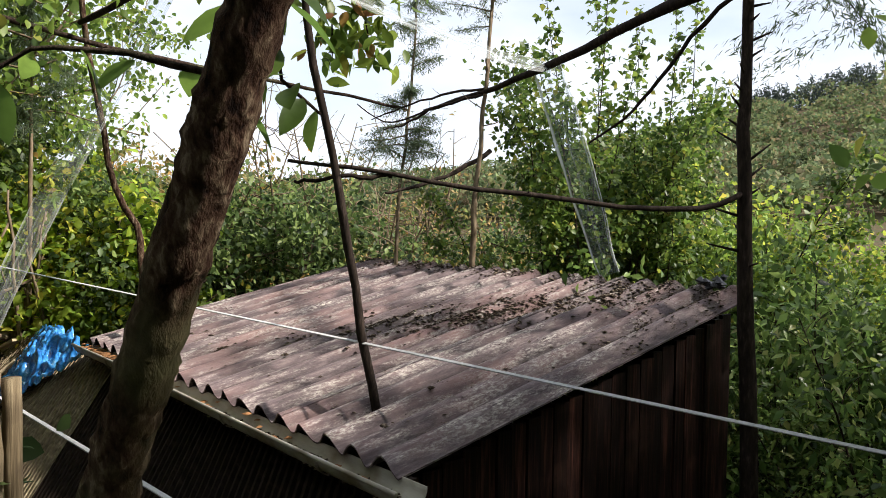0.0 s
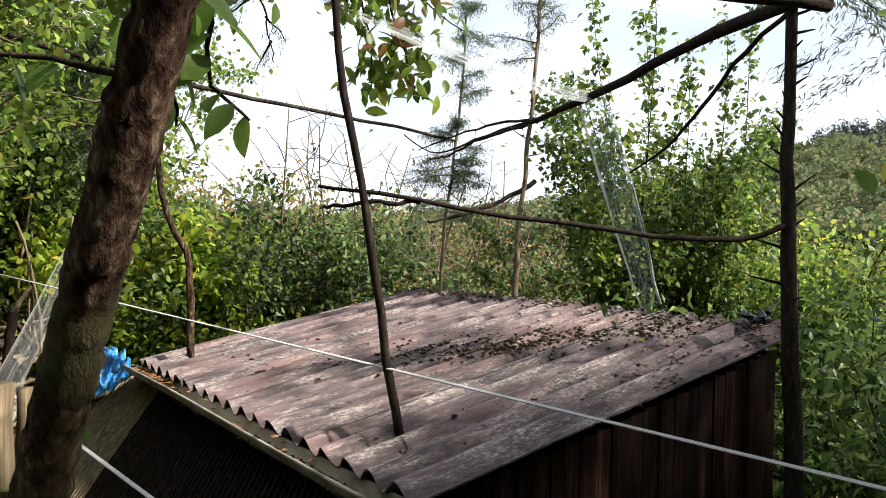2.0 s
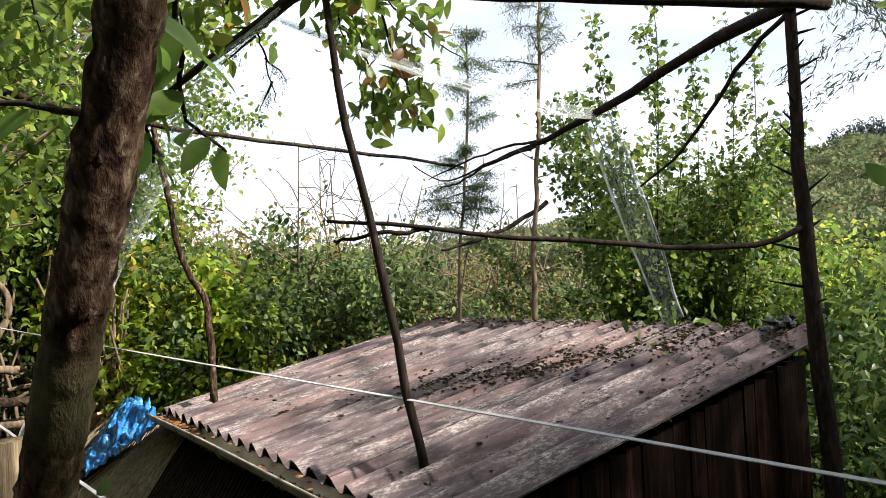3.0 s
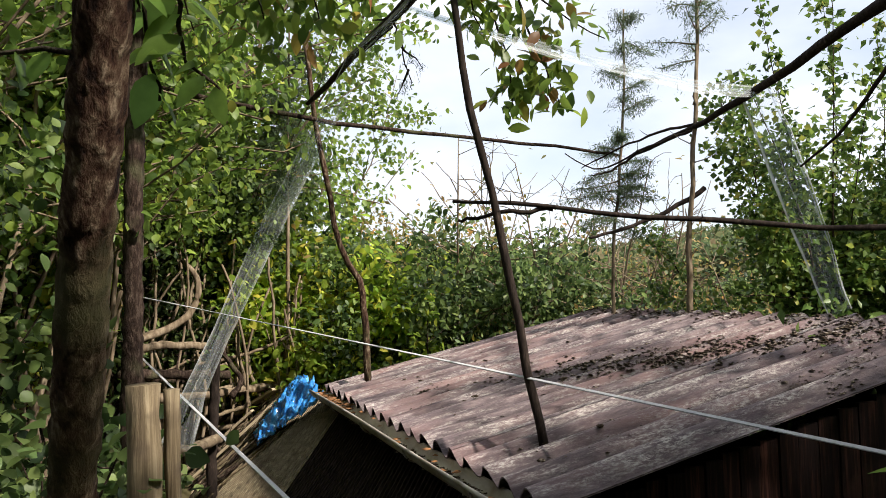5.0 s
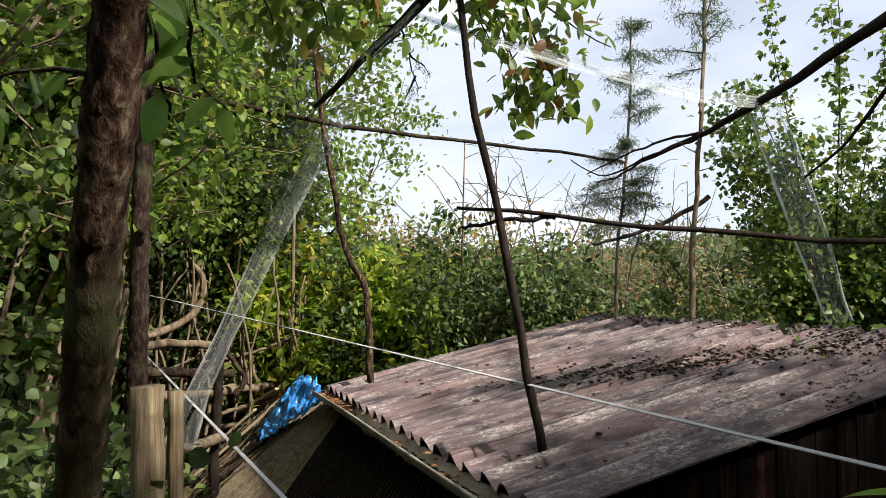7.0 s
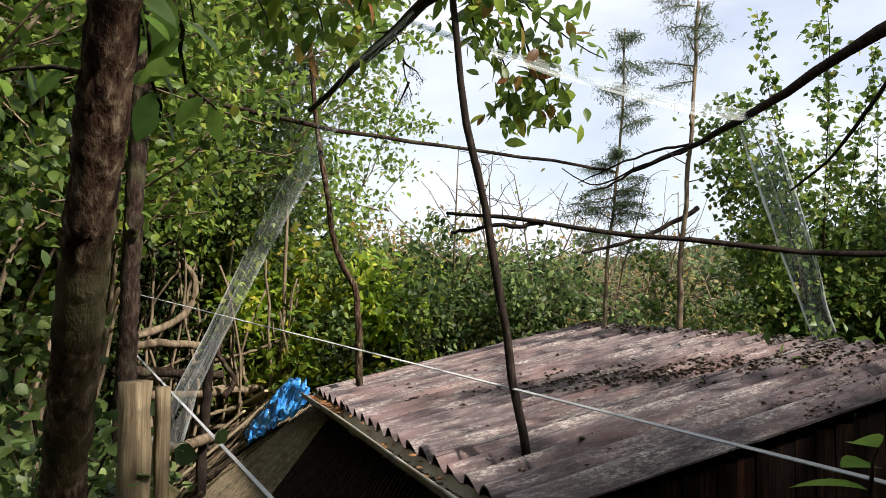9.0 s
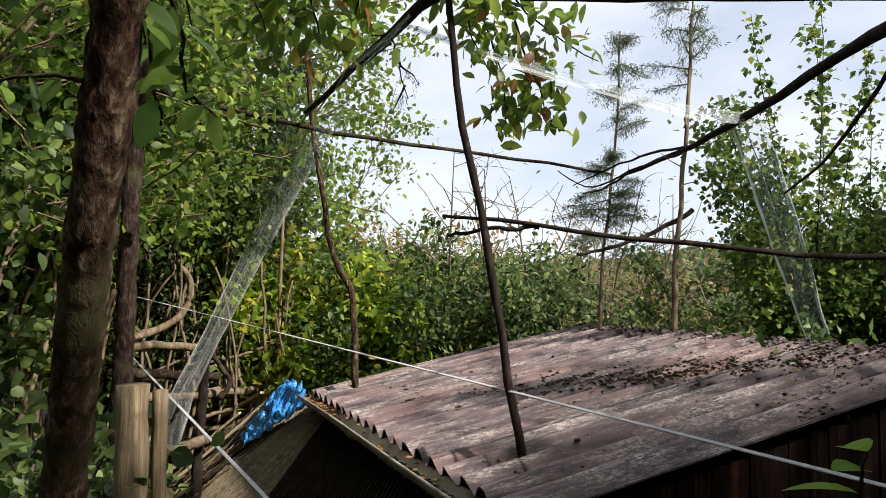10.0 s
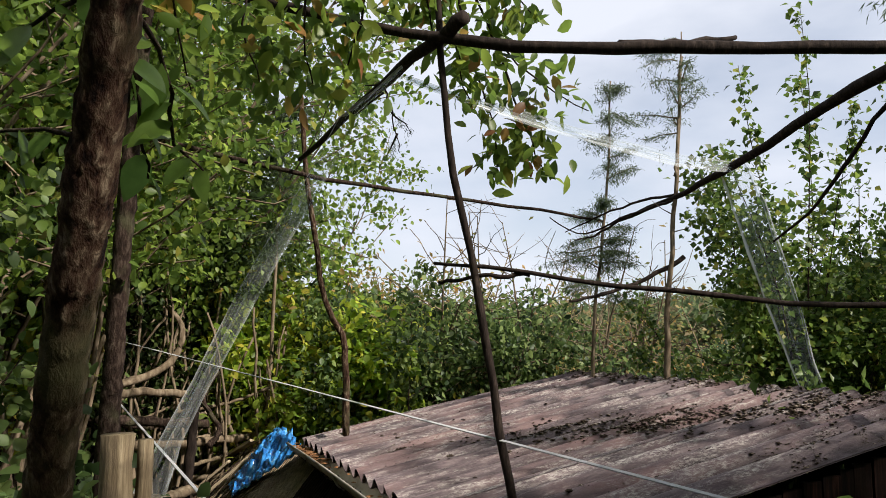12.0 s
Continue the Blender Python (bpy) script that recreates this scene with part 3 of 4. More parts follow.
crooked("cross_branch", [(1.97, -0.12, 4.02), (2.07, 0.5, 3.98), (2.18, 1.3, 3.84), (2.28, 2.08, 3.76), (2.25, 2.75, 3.68)], 0.038, 0.014, M_BARK_DARK,
        "thick dark branch laid between trunk and pole", "branch", seed=9, stubs=((0.3, 0.06), (0.55, 0.14), (0.7, 0.1)))
crooked("cross_branch", [(1.98, -0.08, 3.98), (1.98, 0.2, 3.8), (1.98, 0.42, 3.58), (1.99, 0.62, 3.42), (2.0, 0.9, 3.28)], 0.014, 0.006, M_BARK_DARK,
        "thin drooping branch hanging from the trunk", "branch", seed=10, stubs=((0.5, 0.06),))
crooked("cross_branch", [(2.05, -0.22, 3.98), (1.3, 0.08, 3.97), (0.63, 0.33, 3.96), (-0.05, 0.70, 4.03), (-0.9, 1.2, 4.30)], 0.032, 0.022, M_BARK_DARK,
        "thick dark top pole laid over the uprights", "branch", seed=11, stubs=((0.42, 0.05), (0.6, 0.04)))
crooked("cross_branch", [(0.65, 0.34, 3.98), (1.1, 0.5, 4.12), (1.6, 0.7, 4.30)], 0.018, 0.012, M_BARK_DARK, "slanting side branch of the top pole", "branch", seed=12)
crooked("cross_branch", [(-1.36, 3.0, 4.05), (-0.16, 3.02, 3.875), (0.8, 2.98, 3.80), (1.76, 2.92, 3.74), (2.25, 2.95, 3.70)], 0.019, 0.010, M_BARK,
        "long thin rail of grey-brown wood between the poles", "branch", seed=13, stubs=((0.5, 0.04),))
crooked("cross_branch", [(0.02, 0.55, 4.08), (-0.07, 0.9, 4.02), (-0.15, 1.7, 3.99), (-0.22, 3.0, 3.98)], 0.034, 0.016, M_BARK_DARK,
        "thick dark branch between the front and back poles", "branch", seed=14, stubs=((0.4, 0.22), (0.5, 0.2)))
crooked("cross_branch", [(0.34, 0.57, 2.995), (0.20, 0.64, 2.99), (0.08, 0.72, 2.975), (0.01, 0.80, 2.97)], 0.010, 0.007, M_BARK_DARK, "forked thin tip of the long bent branch", "branch", seed=17)

for k, pts in enumerate(([(2.29, 2.07, 3.775), (2.16, 2.4, 3.76), (2.0, 2.75, 3.66), (1.92, 3.0, 3.60)], [(2.28, 2.1, 3.74), (2.13, 2.5, 3.66), (2.02, 2.9, 3.58), (1.75, 2.95, 3.70)],
                        [(2.13, 2.5, 3.66), (2.0, 2.7, 3.54), (1.86, 2.75, 3.50)])):
    crooked("cross_branch", pts, 0.011, 0.004, M_BARK_DARK, "thin forked twig at the end of the thick branch", "branch", seed=70 + k, stubs=((0.4, 0.08), (0.7, 0.06)))

# ---- straps ----
def strap(name, a, b, w, label, sag=0.0):
    a, b = Vector(a), Vector(b)
    g = Geo()
    n = 40
    d = (b - a).normalized()
    side = d.cross(Vector((-0.15, -0.65, 0.75))).normalized()
    up = side.cross(d).normalized()
    for i in range(n + 1):
        u = i / n
        p = a + (b - a) * u - Vector((0, 0, sag * 4 * u * (1 - u)))
        tw = 0.25 * math.sin(u * 5)
        s, q = side * math.cos(tw) + up * math.sin(tw), up * math.cos(tw) - side * math.sin(tw)
        for e, f in ((-1, -1), (1, -1), (1, 1), (-1, 1)):
            g.v.append(p + s * (w * 0.5 * e) + q * (0.002 * f))
    for i in range(n):
        for k in range(4):
            k2 = (k + 1) % 4
            g.f.append((i * 4 + k, i * 4 + k2, i * 4 + 4 + k2, i * 4 + 4 + k))
    return solid(name, g, M_STRAP, label, "strap", "white straps", smooth=False)


strap("tension_strap", (-1.34, 4.97, 2.68), (1.4, -2.76, 2.03), 0.013, "white woven strap stretched across above the roof")
strap("tension_strap", (-1.30, 3.40, 2.266), (-0.53, -2.5, 1.99), 0.013, "white woven strap running down beside the lean-to")



# ---- film, clutter and logs ----
def film_material(edge):
    m, n, l, b = nodes_of("clear_film")
    co, mp, nz = n.new("ShaderNodeTexCoord"), n.new("ShaderNodeMapping"), n.new("ShaderNodeTexNoise")
    mp.inputs["Scale"].default_value = (34, 3.0, 1)
    nz.inputs["Scale"].default_value, nz.inputs["Detail"].default_value = 1.0, 3
    l.new(co.outputs["UV"], mp.inputs[0])
    l.new(mp.outputs[0], nz.inputs[0])
    r = ramp(n, [(0.42, (0.06, 0.06, 0.06)), (0.60, (0.22, 0.22, 0.22)), (0.74, (0.8, 0.8, 0.8))])
    l.new(nz.outputs[0], r.inputs[0])
    tr, mx = n.new("ShaderNodeBsdfTransparent"), n.new("ShaderNodeMixShader")
    tr.inputs[0].default_value = (0.93, 0.95, 0.95, 1)
    b.inputs["Base Color"].default_value = (0.75, 0.78, 0.78, 1)
    b.inputs["Roughness"].default_value = 0.12
    b.inputs["Specular IOR Level"].default_value = 0.9
    sp = n.new("ShaderNodeSeparateXYZ")
    l.new(co.outputs["UV"], sp.inputs[0])
    grey = lambda v: (v, v, v)
    folds = ramp(n, [(0.0, grey(edge)), (0.07, grey(edge)), (0.11, grey(0.04)), (0.40, grey(0.05)), (0.46, grey(edge * 0.35)), (0.52, grey(0.05)), (0.86, grey(0.04)), (0.92, grey(edge * 0.6)), (0.96, grey(0.1)), (1.0, grey(edge * 0.5))])
    l.new(sp.outputs["X"], folds.inputs[0])
    both = n.new("ShaderNodeMath")
    both.operation = "MULTIPLY_ADD"
    both.inputs[1].default_value = 0.45
    both.use_clamp = True
    l.new(r.outputs[0], both.inputs[0])
    l.new(folds.outputs[0], both.inputs[2])
    l.new(both.outputs[0], mx.inputs[0])
    l.new(tr.outputs[0], mx.inputs[1])
    l.new(b.outputs[0], mx.inputs[2])
    l.new(mx.outputs[0], n["Material Output"].inputs[0])
    return m


M_FILM, M_FILM_FAINT, M_FILM_DULL = film_material(0.85), film_material(0.20), film_material(0.36)


def film_strip(pts, widths, across, pleat, label, seed, mat):
    """A pleated ribbon of clear plastic film along a few points."""
    rng = random.Random(seed)
    n, w = 60, 14
    pts = [Vector(p) for p in pts]
    seg = len(pts) - 1
    verts, uv = [], []
    jit = [rng.uniform(-1, 1) for _ in range(w + 1)]
    for i in range(n + 1):
        f = i / n * seg
        k = min(int(f), seg - 1)
        u = f - k
        p = pts[k].lerp(pts[k + 1], u)
        wd = widths[k] * (1 - u) + widths[k + 1] * u
        d = (pts[k + 1] - pts[k]).normalized()
        a = (Vector(across) - d * d.dot(Vector(across))).normalized()
        c = d.cross(a)
        for j in range(w + 1):
            q = j / w - 0.5
            h = pleat * ((j % 2) * 2 - 1) * (0.6 + 0.4 * jit[j]) + 0.012 * noise.noise((i * 0.12, j * 0.5, seed))
            verts.append(p + a * (q * wd + 0.01 * noise.noise((i * 0.1, seed, 0))) + c * h)
            uv.append((j / w, i / n * 3))
    faces = [(i * (w + 1) + j, i * (w + 1) + j + 1, (i + 1) * (w + 1) + j + 1, (i + 1) * (w + 1) + j) for i in range(n) for j in range(w)]
    me = bpy.data.meshes.new("film_strip")
    me.from_pydata([tuple(v) for v in verts], [], faces)
    lay = me.uv_layers.new()
    for lp in me.loops:
        lay.data[lp.index].uv = uv[lp.vertex_index]
    me.materials.append(mat)
    me.shade_smooth()
    ob = tagged(new("film_strip", me), label, "plastic film", "clear film strips")
    return ob


film_strip([(-0.10, 1.0, 4.0), (-0.17, 1.25, 3.93), (-0.26, 1.45, 3.84), (-0.36, 1.55, 3.61), (-0.52, 1.58, 3.29), (-0.715, 1.58, 2.92), (-0.90, 1.55, 2.51), (-1.04, 1.5, 2.23), (-1.12, 1.45, 2.0)], [0.03, 0.06, 0.08, 0.10, 0.12, 0.12, 0.11, 0.12, 0.18], (0.8, -0.5, 0.3), 0.012,
           "crumpled clear plastic film hanging down to the woodpile", 1, M_FILM_DULL)
film_strip([(-0.10, 1.2, 4.03), (0.5, 1.24, 3.93), (1.1, 1.28, 3.86), (1.7, 1.35, 3.81), (2.23, 1.42, 3.83)], [0.05, 0.14, 0.19, 0.2, 0.12], (0, 0.75, 0.65), 0.008,
           "clear plastic film stretched between the branches", 2, M_FILM_FAINT)
film_strip([(2.25, 1.47, 3.83), (2.27, 1.36, 3.55), (2.24, 1.12, 3.0), (2.22, 0.90, 2.5)], [0.2, 0.22, 0.2, 0.13], (0.25, -1, 0.2), 0.010,
           "clear plastic film hanging to the roof edge", 3, M_FILM)

# the palest stop paints whitish fold highlights into the blue
M_BLUE = grained("blue_film", [(0.34, (0.010, 0.075, 0.27)), (0.52, (0.028, 0.20, 0.52)), (0.62, (0.10, 0.36, 0.70)), (0.72, (0.50, 0.70, 0.88))], scale=(16, 9, 16), rough=0.14, bump=0.25, dist=0.006, spec=0.8)


def crumpled_bag():
    g = Geo()
    nu, nv = 90, 130
    for i in range(nu + 1):
        u = i / nu
        for j in range(nv + 1):
            v = j / nv
            x = -0.05 - 0.42 * u + 0.03 * noise.noise((u * 9, v * 9, 7))
            y = (3.36 + 0.55 * u) * (1 - v) + (4.7 - 0.4 * u) * v
            y += 0.03 * noise.noise((u * 9, v * 9, 17)) + (0.06 * noise.noise((u * 14, 3, 3)) if j in (0, nv) else 0)
            swell = math.sin(math.pi * v) * math.sin(math.pi * (0.25 + 0.7 * u))
            z = lean_z(x) + 0.045 + 0.05 * swell
            z += 0.16 * (0.5 - abs(noise.noise((x * 6 + y * 3, y * 4 - x * 6, 1.0)))) * swell
            z += 0.085 * (0.5 - abs(noise.noise((x * 15 + y * 6, y * 9 - x * 9, 5.0)))) + 0.03 * (0.5 - abs(noise.noise((x * 40, y * 30, 9.0))))
            g.v.append(Vector((x, y, z)))
    w = nv + 1
    for i in range(nu):
        for j in range(nv):
            g.f.append((i * w + j, (i + 1) * w + j, (i + 1) * w + j + 1, i * w + j + 1))
    ob = solid("plastic_sheet", g, M_BLUE, "crumpled bright blue plastic sheet beside the gutter end", "plastic sheet")
    so = ob.modifiers.new("thickness", "SOLIDIFY")
    so.thickness = 0.003
    return ob


crumpled_bag()


PILE = Matrix.Translation((-1.177, -2.26, 2.695)) @ Matrix.Scale(1.5, 4) @ Matrix.Translation((1.177, 2.26, -2.695))


def log_thing(name, pts, r0, r1, mat, label, seed, group="logs of the brushwood pile", stubs=()):
    if name == "log":
        pts = [PILE @ Vector(p) for p in pts]
        r0, r1 = r0 * 1.5, r1 * 1.5
        stubs = [(u, ln * 1.5) for u, ln in stubs]
    return crooked(name, pts, r0 * 0.85, r1 * 0.85, mat, label, "log", 0.006, 10, seed, group, stubs, 22, gnarl=0.13)


log_thing("log", [(-1.36, 2.25, 2.40), (-1.15, 2.35, 2.41), (-0.93, 2.42, 2.39)], 0.030, 0.026, M_BARK_PALE, "short cut log with a pale end in the brushwood pile", 31)
log_thing("log", [(-1.32, 2.4, 2.44), (-1.12, 2.5, 2.50), (-0.99, 2.55, 2.62), (-0.97, 2.56, 2.78), (-1.05, 2.6, 2.9)], 0.030, 0.018, M_BARK_PALE, "curved pale branch rising from the brushwood pile", 32)
log_thing("log", [(-1.35, 2.2, 2.27), (-1.1, 2.3, 2.25), (-0.80, 2.42, 2.22)], 0.034, 0.030, M_BARK, "dark log lying in the brushwood pile", 33, stubs=((0.5, 0.12),))
log_thing("log", [(-1.2, 2.35, 2.12), (-0.85, 2.5, 2.11), (-0.45, 2.75, 2.11)], 0.034, 0.026, M_BARK_PALE, "long log across the brushwood pile", 34, stubs=((0.6, 0.15),))
log_thing("log", [(-0.80, 2.35, 2.10), (-0.74, 2.4, 2.2), (-0.83, 2.48, 2.36), (-0.72, 2.6, 2.55)], 0.022, 0.014, M_BARK, "forked crooked branch in the pile", 35, stubs=((0.5, 0.2),))
log_thing("log", [(-0.95, 1.88, 1.25), (-0.93, 1.87, 2.0), (-0.90, 1.9, 2.45)], 0.032, 0.026, M_BARK_DARK, "dark upright stake before the brushwood pile", 36, stubs=((0.75, 0.1),))
log_thing("log", [(-1.2, 1.55, 1.98), (-1.05, 1.66, 1.95), (-0.90, 1.82, 1.97)], 0.036, 0.030, M_BARK_PALE, "thick short log at the lean-to edge", 37)
log_thing("log", [(-0.90, 2.2, 2.02), (-0.68, 2.6, 2.01), (-0.46, 2.95, 1.99)], 0.014, 0.010, M_STUMP, "pale peeled stick on the pile", 38)
rl = random.Random(77)
for i in range(16):
    a = Vector((rl.uniform(-1.4, -0.75), rl.uniform(2.3, 3.1), rl.uniform(1.75, 2.35)))
    b = a + Vector((rl.uniform(0.2, 0.6), rl.uniform(-0.1, 0.5), rl.uniform(-0.18, 0.22)))
    r = rl.uniform(0.010, 0.026)
    log_thing("log", [a, (a + b) / 2 + Vector((0, 0, rl.uniform(-0.05, 0.05))), b], r, r * 0.7, rl.choice((M_BARK_PALE, M_BARK, M_BARK_DARK)), "rough dead branch in the brushwood pile", 200 + i, stubs=((rl.uniform(0.2, 0.8), rl.uniform(0.06, 0.18)),))
for i in range(90):
    a = Vector((rl.uniform(-1.2, -0.75), rl.uniform(3.9, 6.0), 0))
    ln = rl.uniform(0.3, 0.75)
    b = a + Vector((ln, ln * rl.uniform(-0.75, 0.35), 0))
    if b.x > -0.2:
        b.x = -0.2
    for p in (a, b):
        p.z = lean_z(p.x) + rl.uniform(0.02, 0.09)
    r = rl.uniform(0.005, 0.020)
    log_thing("stick", [a, (a + b) / 2 + Vector((0, 0, rl.uniform(-0.02, 0.03))), b], r, r * 0.6, rl.choice((M_BARK_PALE, M_BARK, M_STUMP)), "dry stick lying on the lean-to roof", 100 + i, "sticks on the lean-to")

plank = Geo()
plank.box((-0.02, -0.06, -0.011), (1.02, 0.06, 0.011))
for xa, ya, xb, yb, w in ((-1.15, 4.75, -0.32, 4.40, 0.45), (-0.95, 6.1, -0.22, 4.85, 0.8), (-1.15, 5.7, -0.45, 5.5, 1.6), (-1.1, 5.2, -0.42, 4.9, 0.7)):
    a, b = Vector((xa, ya, lean_z(xa) + 0.13)), Vector((xb, yb, lean_z(xb) + 0.13))
    ob = solid("plank", plank, M_PLANK, "pale weathered plank lying on the brushwood", "plank", "planks on the brushwood", smooth=False)
    d = b - a
    ob.matrix_basis = Matrix.Translation(a) @ d.to_track_quat("X", "Z").to_matrix().to_4x4() @ Matrix.Diagonal((d.length, w, 1, 1))

# two peeled posts
for x, y, top, r in ((-1.228, 0.10, 2.43, 0.044), (-1.150, 0.13, 2.41, 0.022)):
    crooked("post", [(x + 0.03, y, 1.0), (x + 0.01, y, 1.8), (x, y, top)], r * 1.08, r, M_STUMP, "peeled grey-yellow wooden post with a split top", "post", 0.003, 12, int(-x * 1000), "wooden posts", ((0.6, 0.03),), 10)

# dead leaves and pebbles on the roof
rd = random.Random(12)
litter = Geo()


def litter_at(x, y, r):
    litter.lump(roof_at(x, y, wave_z(y) + r * 0.2 + 0.004), r, rd, 0.45)


for i in range(30000):
    k = rd.random()
    if k < 0.42:
        u = rd.gauss(0, 0.38)
        x, y = 1.45 + u + rd.gauss(0, 0.09), 1.05 - 0.9 * u + rd.gauss(0, 0.20)
    elif k < 0.60:
        x, y = 2.24 - abs(rd.gauss(0, 0.12)), rd.uniform(0.05, 3.3)
    elif k < 0.72:
        x, y = rd.uniform(0.3, 2.2), 3.39 - abs(rd.gauss(0, 0.05))
    elif k < 0.80:
        x, y = rd.uniform(1.2, 2.1), rd.uniform(0.03, 0.25)
    else:
        x, y = rd.uniform(0.1, 2.2), rd.uniform(0.1, 3.3)
    if rd.random() < 0.65:
        y = round(y / PITCH) * PITCH + rd.gauss(0, 0.018)
    if noise.noise((x * 5, y * 6, 4)) < -0.05 and rd.random() < 0.85:
        continue
    if 0.0 < x < 2.25 and 0.01 < y < 3.4:
        litter_at(x, y, min(0.014, 0.0022 + rd.expovariate(1 / 0.0024)))
for i in range(170):
    u = rd.gauss(0, 0.42)
    cx, cy = (1.45 + u, 1.05 - 0.9 * u + rd.gauss(0, 0.16)) if i < 110 else (2.22 - abs(rd.gauss(0, 0.05)), rd.uniform(0.1, 3.3))
    for q in range(rd.randint(6, 26)):
        x, y = cx + rd.gauss(0, 0.055), cy + rd.gauss(0, 0.022)
        if 0.0 < x < 2.26 and 0.01 < y < 3.4:
            litter_at(x, y, rd.uniform(0.004, 0.017))
solid("roof_litter", litter, M_DEBRIS, "dark moss crumbs and leaf litter on the roof", "litter", kind="stuff")
for i, (x, y) in enumerate(((0.37, 1.50), (0.33, 2.59), (0.30, 2.25), (0.22, 1.95), (0.45, 0.42), (0.12, 0.30), (0.62, 1.30), (0.75, 0.33), (0.9, 0.9), (0.38, 2.42))):
    g = Geo()
    for q in range(4):
        g.lump(roof_at(x + rd.uniform(-0.01, 0.01), y + rd.uniform(-0.01, 0.01), wave_z(y) + 0.012), rd.uniform(0.008, 0.014), rd, 0.8)
    solid("fallen_cone", g, M_DEBRIS, "small dark fallen cone on the roof", "cone", "fallen cones")
g = Geo()
for i in range(90):
    y = rd.uniform(2.55, 3.4) if rd.random() < 0.75 else rd.uniform(0, 3.4)
    g.lump((-0.085 + rd.uniform(-0.04, 0.05), y, 1.935 + rd.uniform(0, 0.035)), rd.uniform(0.012, 0.03), rd, 0.4)
solid("gutter_leaves", g, M_DRY, "dead brown leaves lying in the gutter", "leaves", kind="stuff", smooth=False)


# dark fill added in the channel, stands for the shade inside the gutter
g = Geo()
for i in range(900):
    g.lump((-0.085 + rd.uniform(-0.045, 0.045), rd.uniform(-0.1, 3.4), 1.912 + rd.uniform(0, 0.006)), rd.uniform(0.008, 0.016), rd, 0.4)
solid("gutter_shade_fill", g, M_DEBRIS, "dark lumps added along the gutter for the shade inside it", "silt", kind="stuff")
M_BLACK = grained("black_film", [(0.3, (0.006, 0.006, 0.007)), (0.7, (0.02, 0.02, 0.022))], scale=(12, 12, 12), rough=0.4, spec=0.4)
g = Geo()
for i in range(22):
    g.lump(roof_at(2.20 + rd.uniform(-0.04, 0.04), 0.17 + rd.uniform(-0.06, 0.06), 0.02 + rd.uniform(0, 0.06)), rd.uniform(0.02, 0.035), rd, 0.8)
solid("plastic_scrap", g, M_BLACK, "crumpled scrap of black plastic at the roof corner", "plastic", smooth=False)


# ---- near trunk, its twigs and large leaves ----
def leaf_mesh(name, mat, width):
    rng = np.random.default_rng(5)
    prof = ((0.0, 0.05), (0.12, 0.5), (0.3, 0.9), (0.5, 1.0), (0.7, 0.8), (0.87, 0.42), (1.0, 0.0))
    me = leaves_mesh(name, mat, [(0, 0, 0)], 1.0, rng, prof, width, spread=0.0)
    co = np.empty(len(me.vertices) * 3, np.float32)
    me.vertices.foreach_get("co", co)
    v = co.reshape(-1, 3)
    d = v[-1] / np.linalg.norm(v[-1])
    s = (v[3] - v[1]) / np.linalg.norm(v[3] - v[1])
    n = np.cross(s, d)
    me.vertices.foreach_set("co", np.stack([v @ s, v @ d, v @ n], axis=1).astype(np.float32).ravel())
    me.shade_smooth()
    me.update()
    return me


def leaf_big_material(name, c0, c1):
    m = leafy(name, [(0.0, c0), (1.0, c1)], 0.5, 0.4)
    n, l = m.node_tree.nodes, m.node_tree.links
    oi = n.new("ShaderNodeObjectInfo")
    for nd in n:
        if nd.type == "VALTORGB":
            l.new(oi.outputs["Random"], nd.inputs[0])
    return m


L_NEAR = leaf_big_material("leaf_near", (0.06, 0.11, 0.02), (0.13, 0.20, 0.032))
NEAR_LEAF = leaf_mesh("leaf", L_NEAR, 0.46)


def hang_leaf(parent, at, toward, size, roll, mesh=NEAR_LEAF):
    """One leaf with its stalk at a point."""
    ob = new("leaf", mesh)
    d = Vector(toward).normalized()
    m = d.to_track_quat("Y", "Z").to_matrix().to_4x4()
    ob.parent = parent
    ob.matrix_basis = Matrix.Translation(at) @ m @ Matrix.Rotation(roll, 4, "Y") @ Matrix.Scale(size, 4)
    return ob


near = thing("leaning_tree", "leaning tree with rough brown bark and large drooping leaves", "tree")
crooked("trunk", [(-1.44, -0.42, 1.05), (-1.37, -0.70, 1.7), (-1.315, -0.94, 2.2), (-1.268, -1.2, 2.7), (-1.214, -1.44, 3.2), (-1.15, -1.75, 3.9)], 0.033, 0.029, M_TRUNK, "", seed=15, n=190, sides=36, wob=0.0012, parent=near, gnarl=0.075)
slim = thing("slender_tree", "slender dark tree with rough bark behind the posts", "tree")
crooked("trunk", [(-1.31, 1.25, 1.0), (-1.295, 1.24, 2.0), (-1.285, 1.23, 2.6), (-1.28, 1.2, 3.2), (-1.262, 1.2, 3.8), (-1.24, 1.2, 4.8)], 0.044, 0.036, M_BARK, "", seed=16, n=90, sides=18, wob=0.004, parent=slim, gnarl=0.09)
rn = random.Random(41)


def leafy_twig(parent, pts, leaves, size, spread=1.0, r=0.004):
    """A twig with large single leaves along it."""
    crooked("twig", pts, r, r * 0.4, M_BARK, "", wob=0.004, sides=6, seed=rn.randint(0, 999), n=10, parent=parent)
    pts = [Vector(p) for p in pts]
    for i in range(leaves):
        f = (i + 0.6) / leaves * (len(pts) - 1)
        k = min(int(f), len(pts) - 2)
        p = pts[k].lerp(pts[k + 1], f - k)
        d = Vector((rn.uniform(-1, 1) * spread, rn.uniform(-1, 1) * spread, rn.uniform(-1.3, -0.1)))
        hang_leaf(parent, p, d, size * rn.uniform(0.7, 1.2), rn.uniform(-0.9, 0.9))


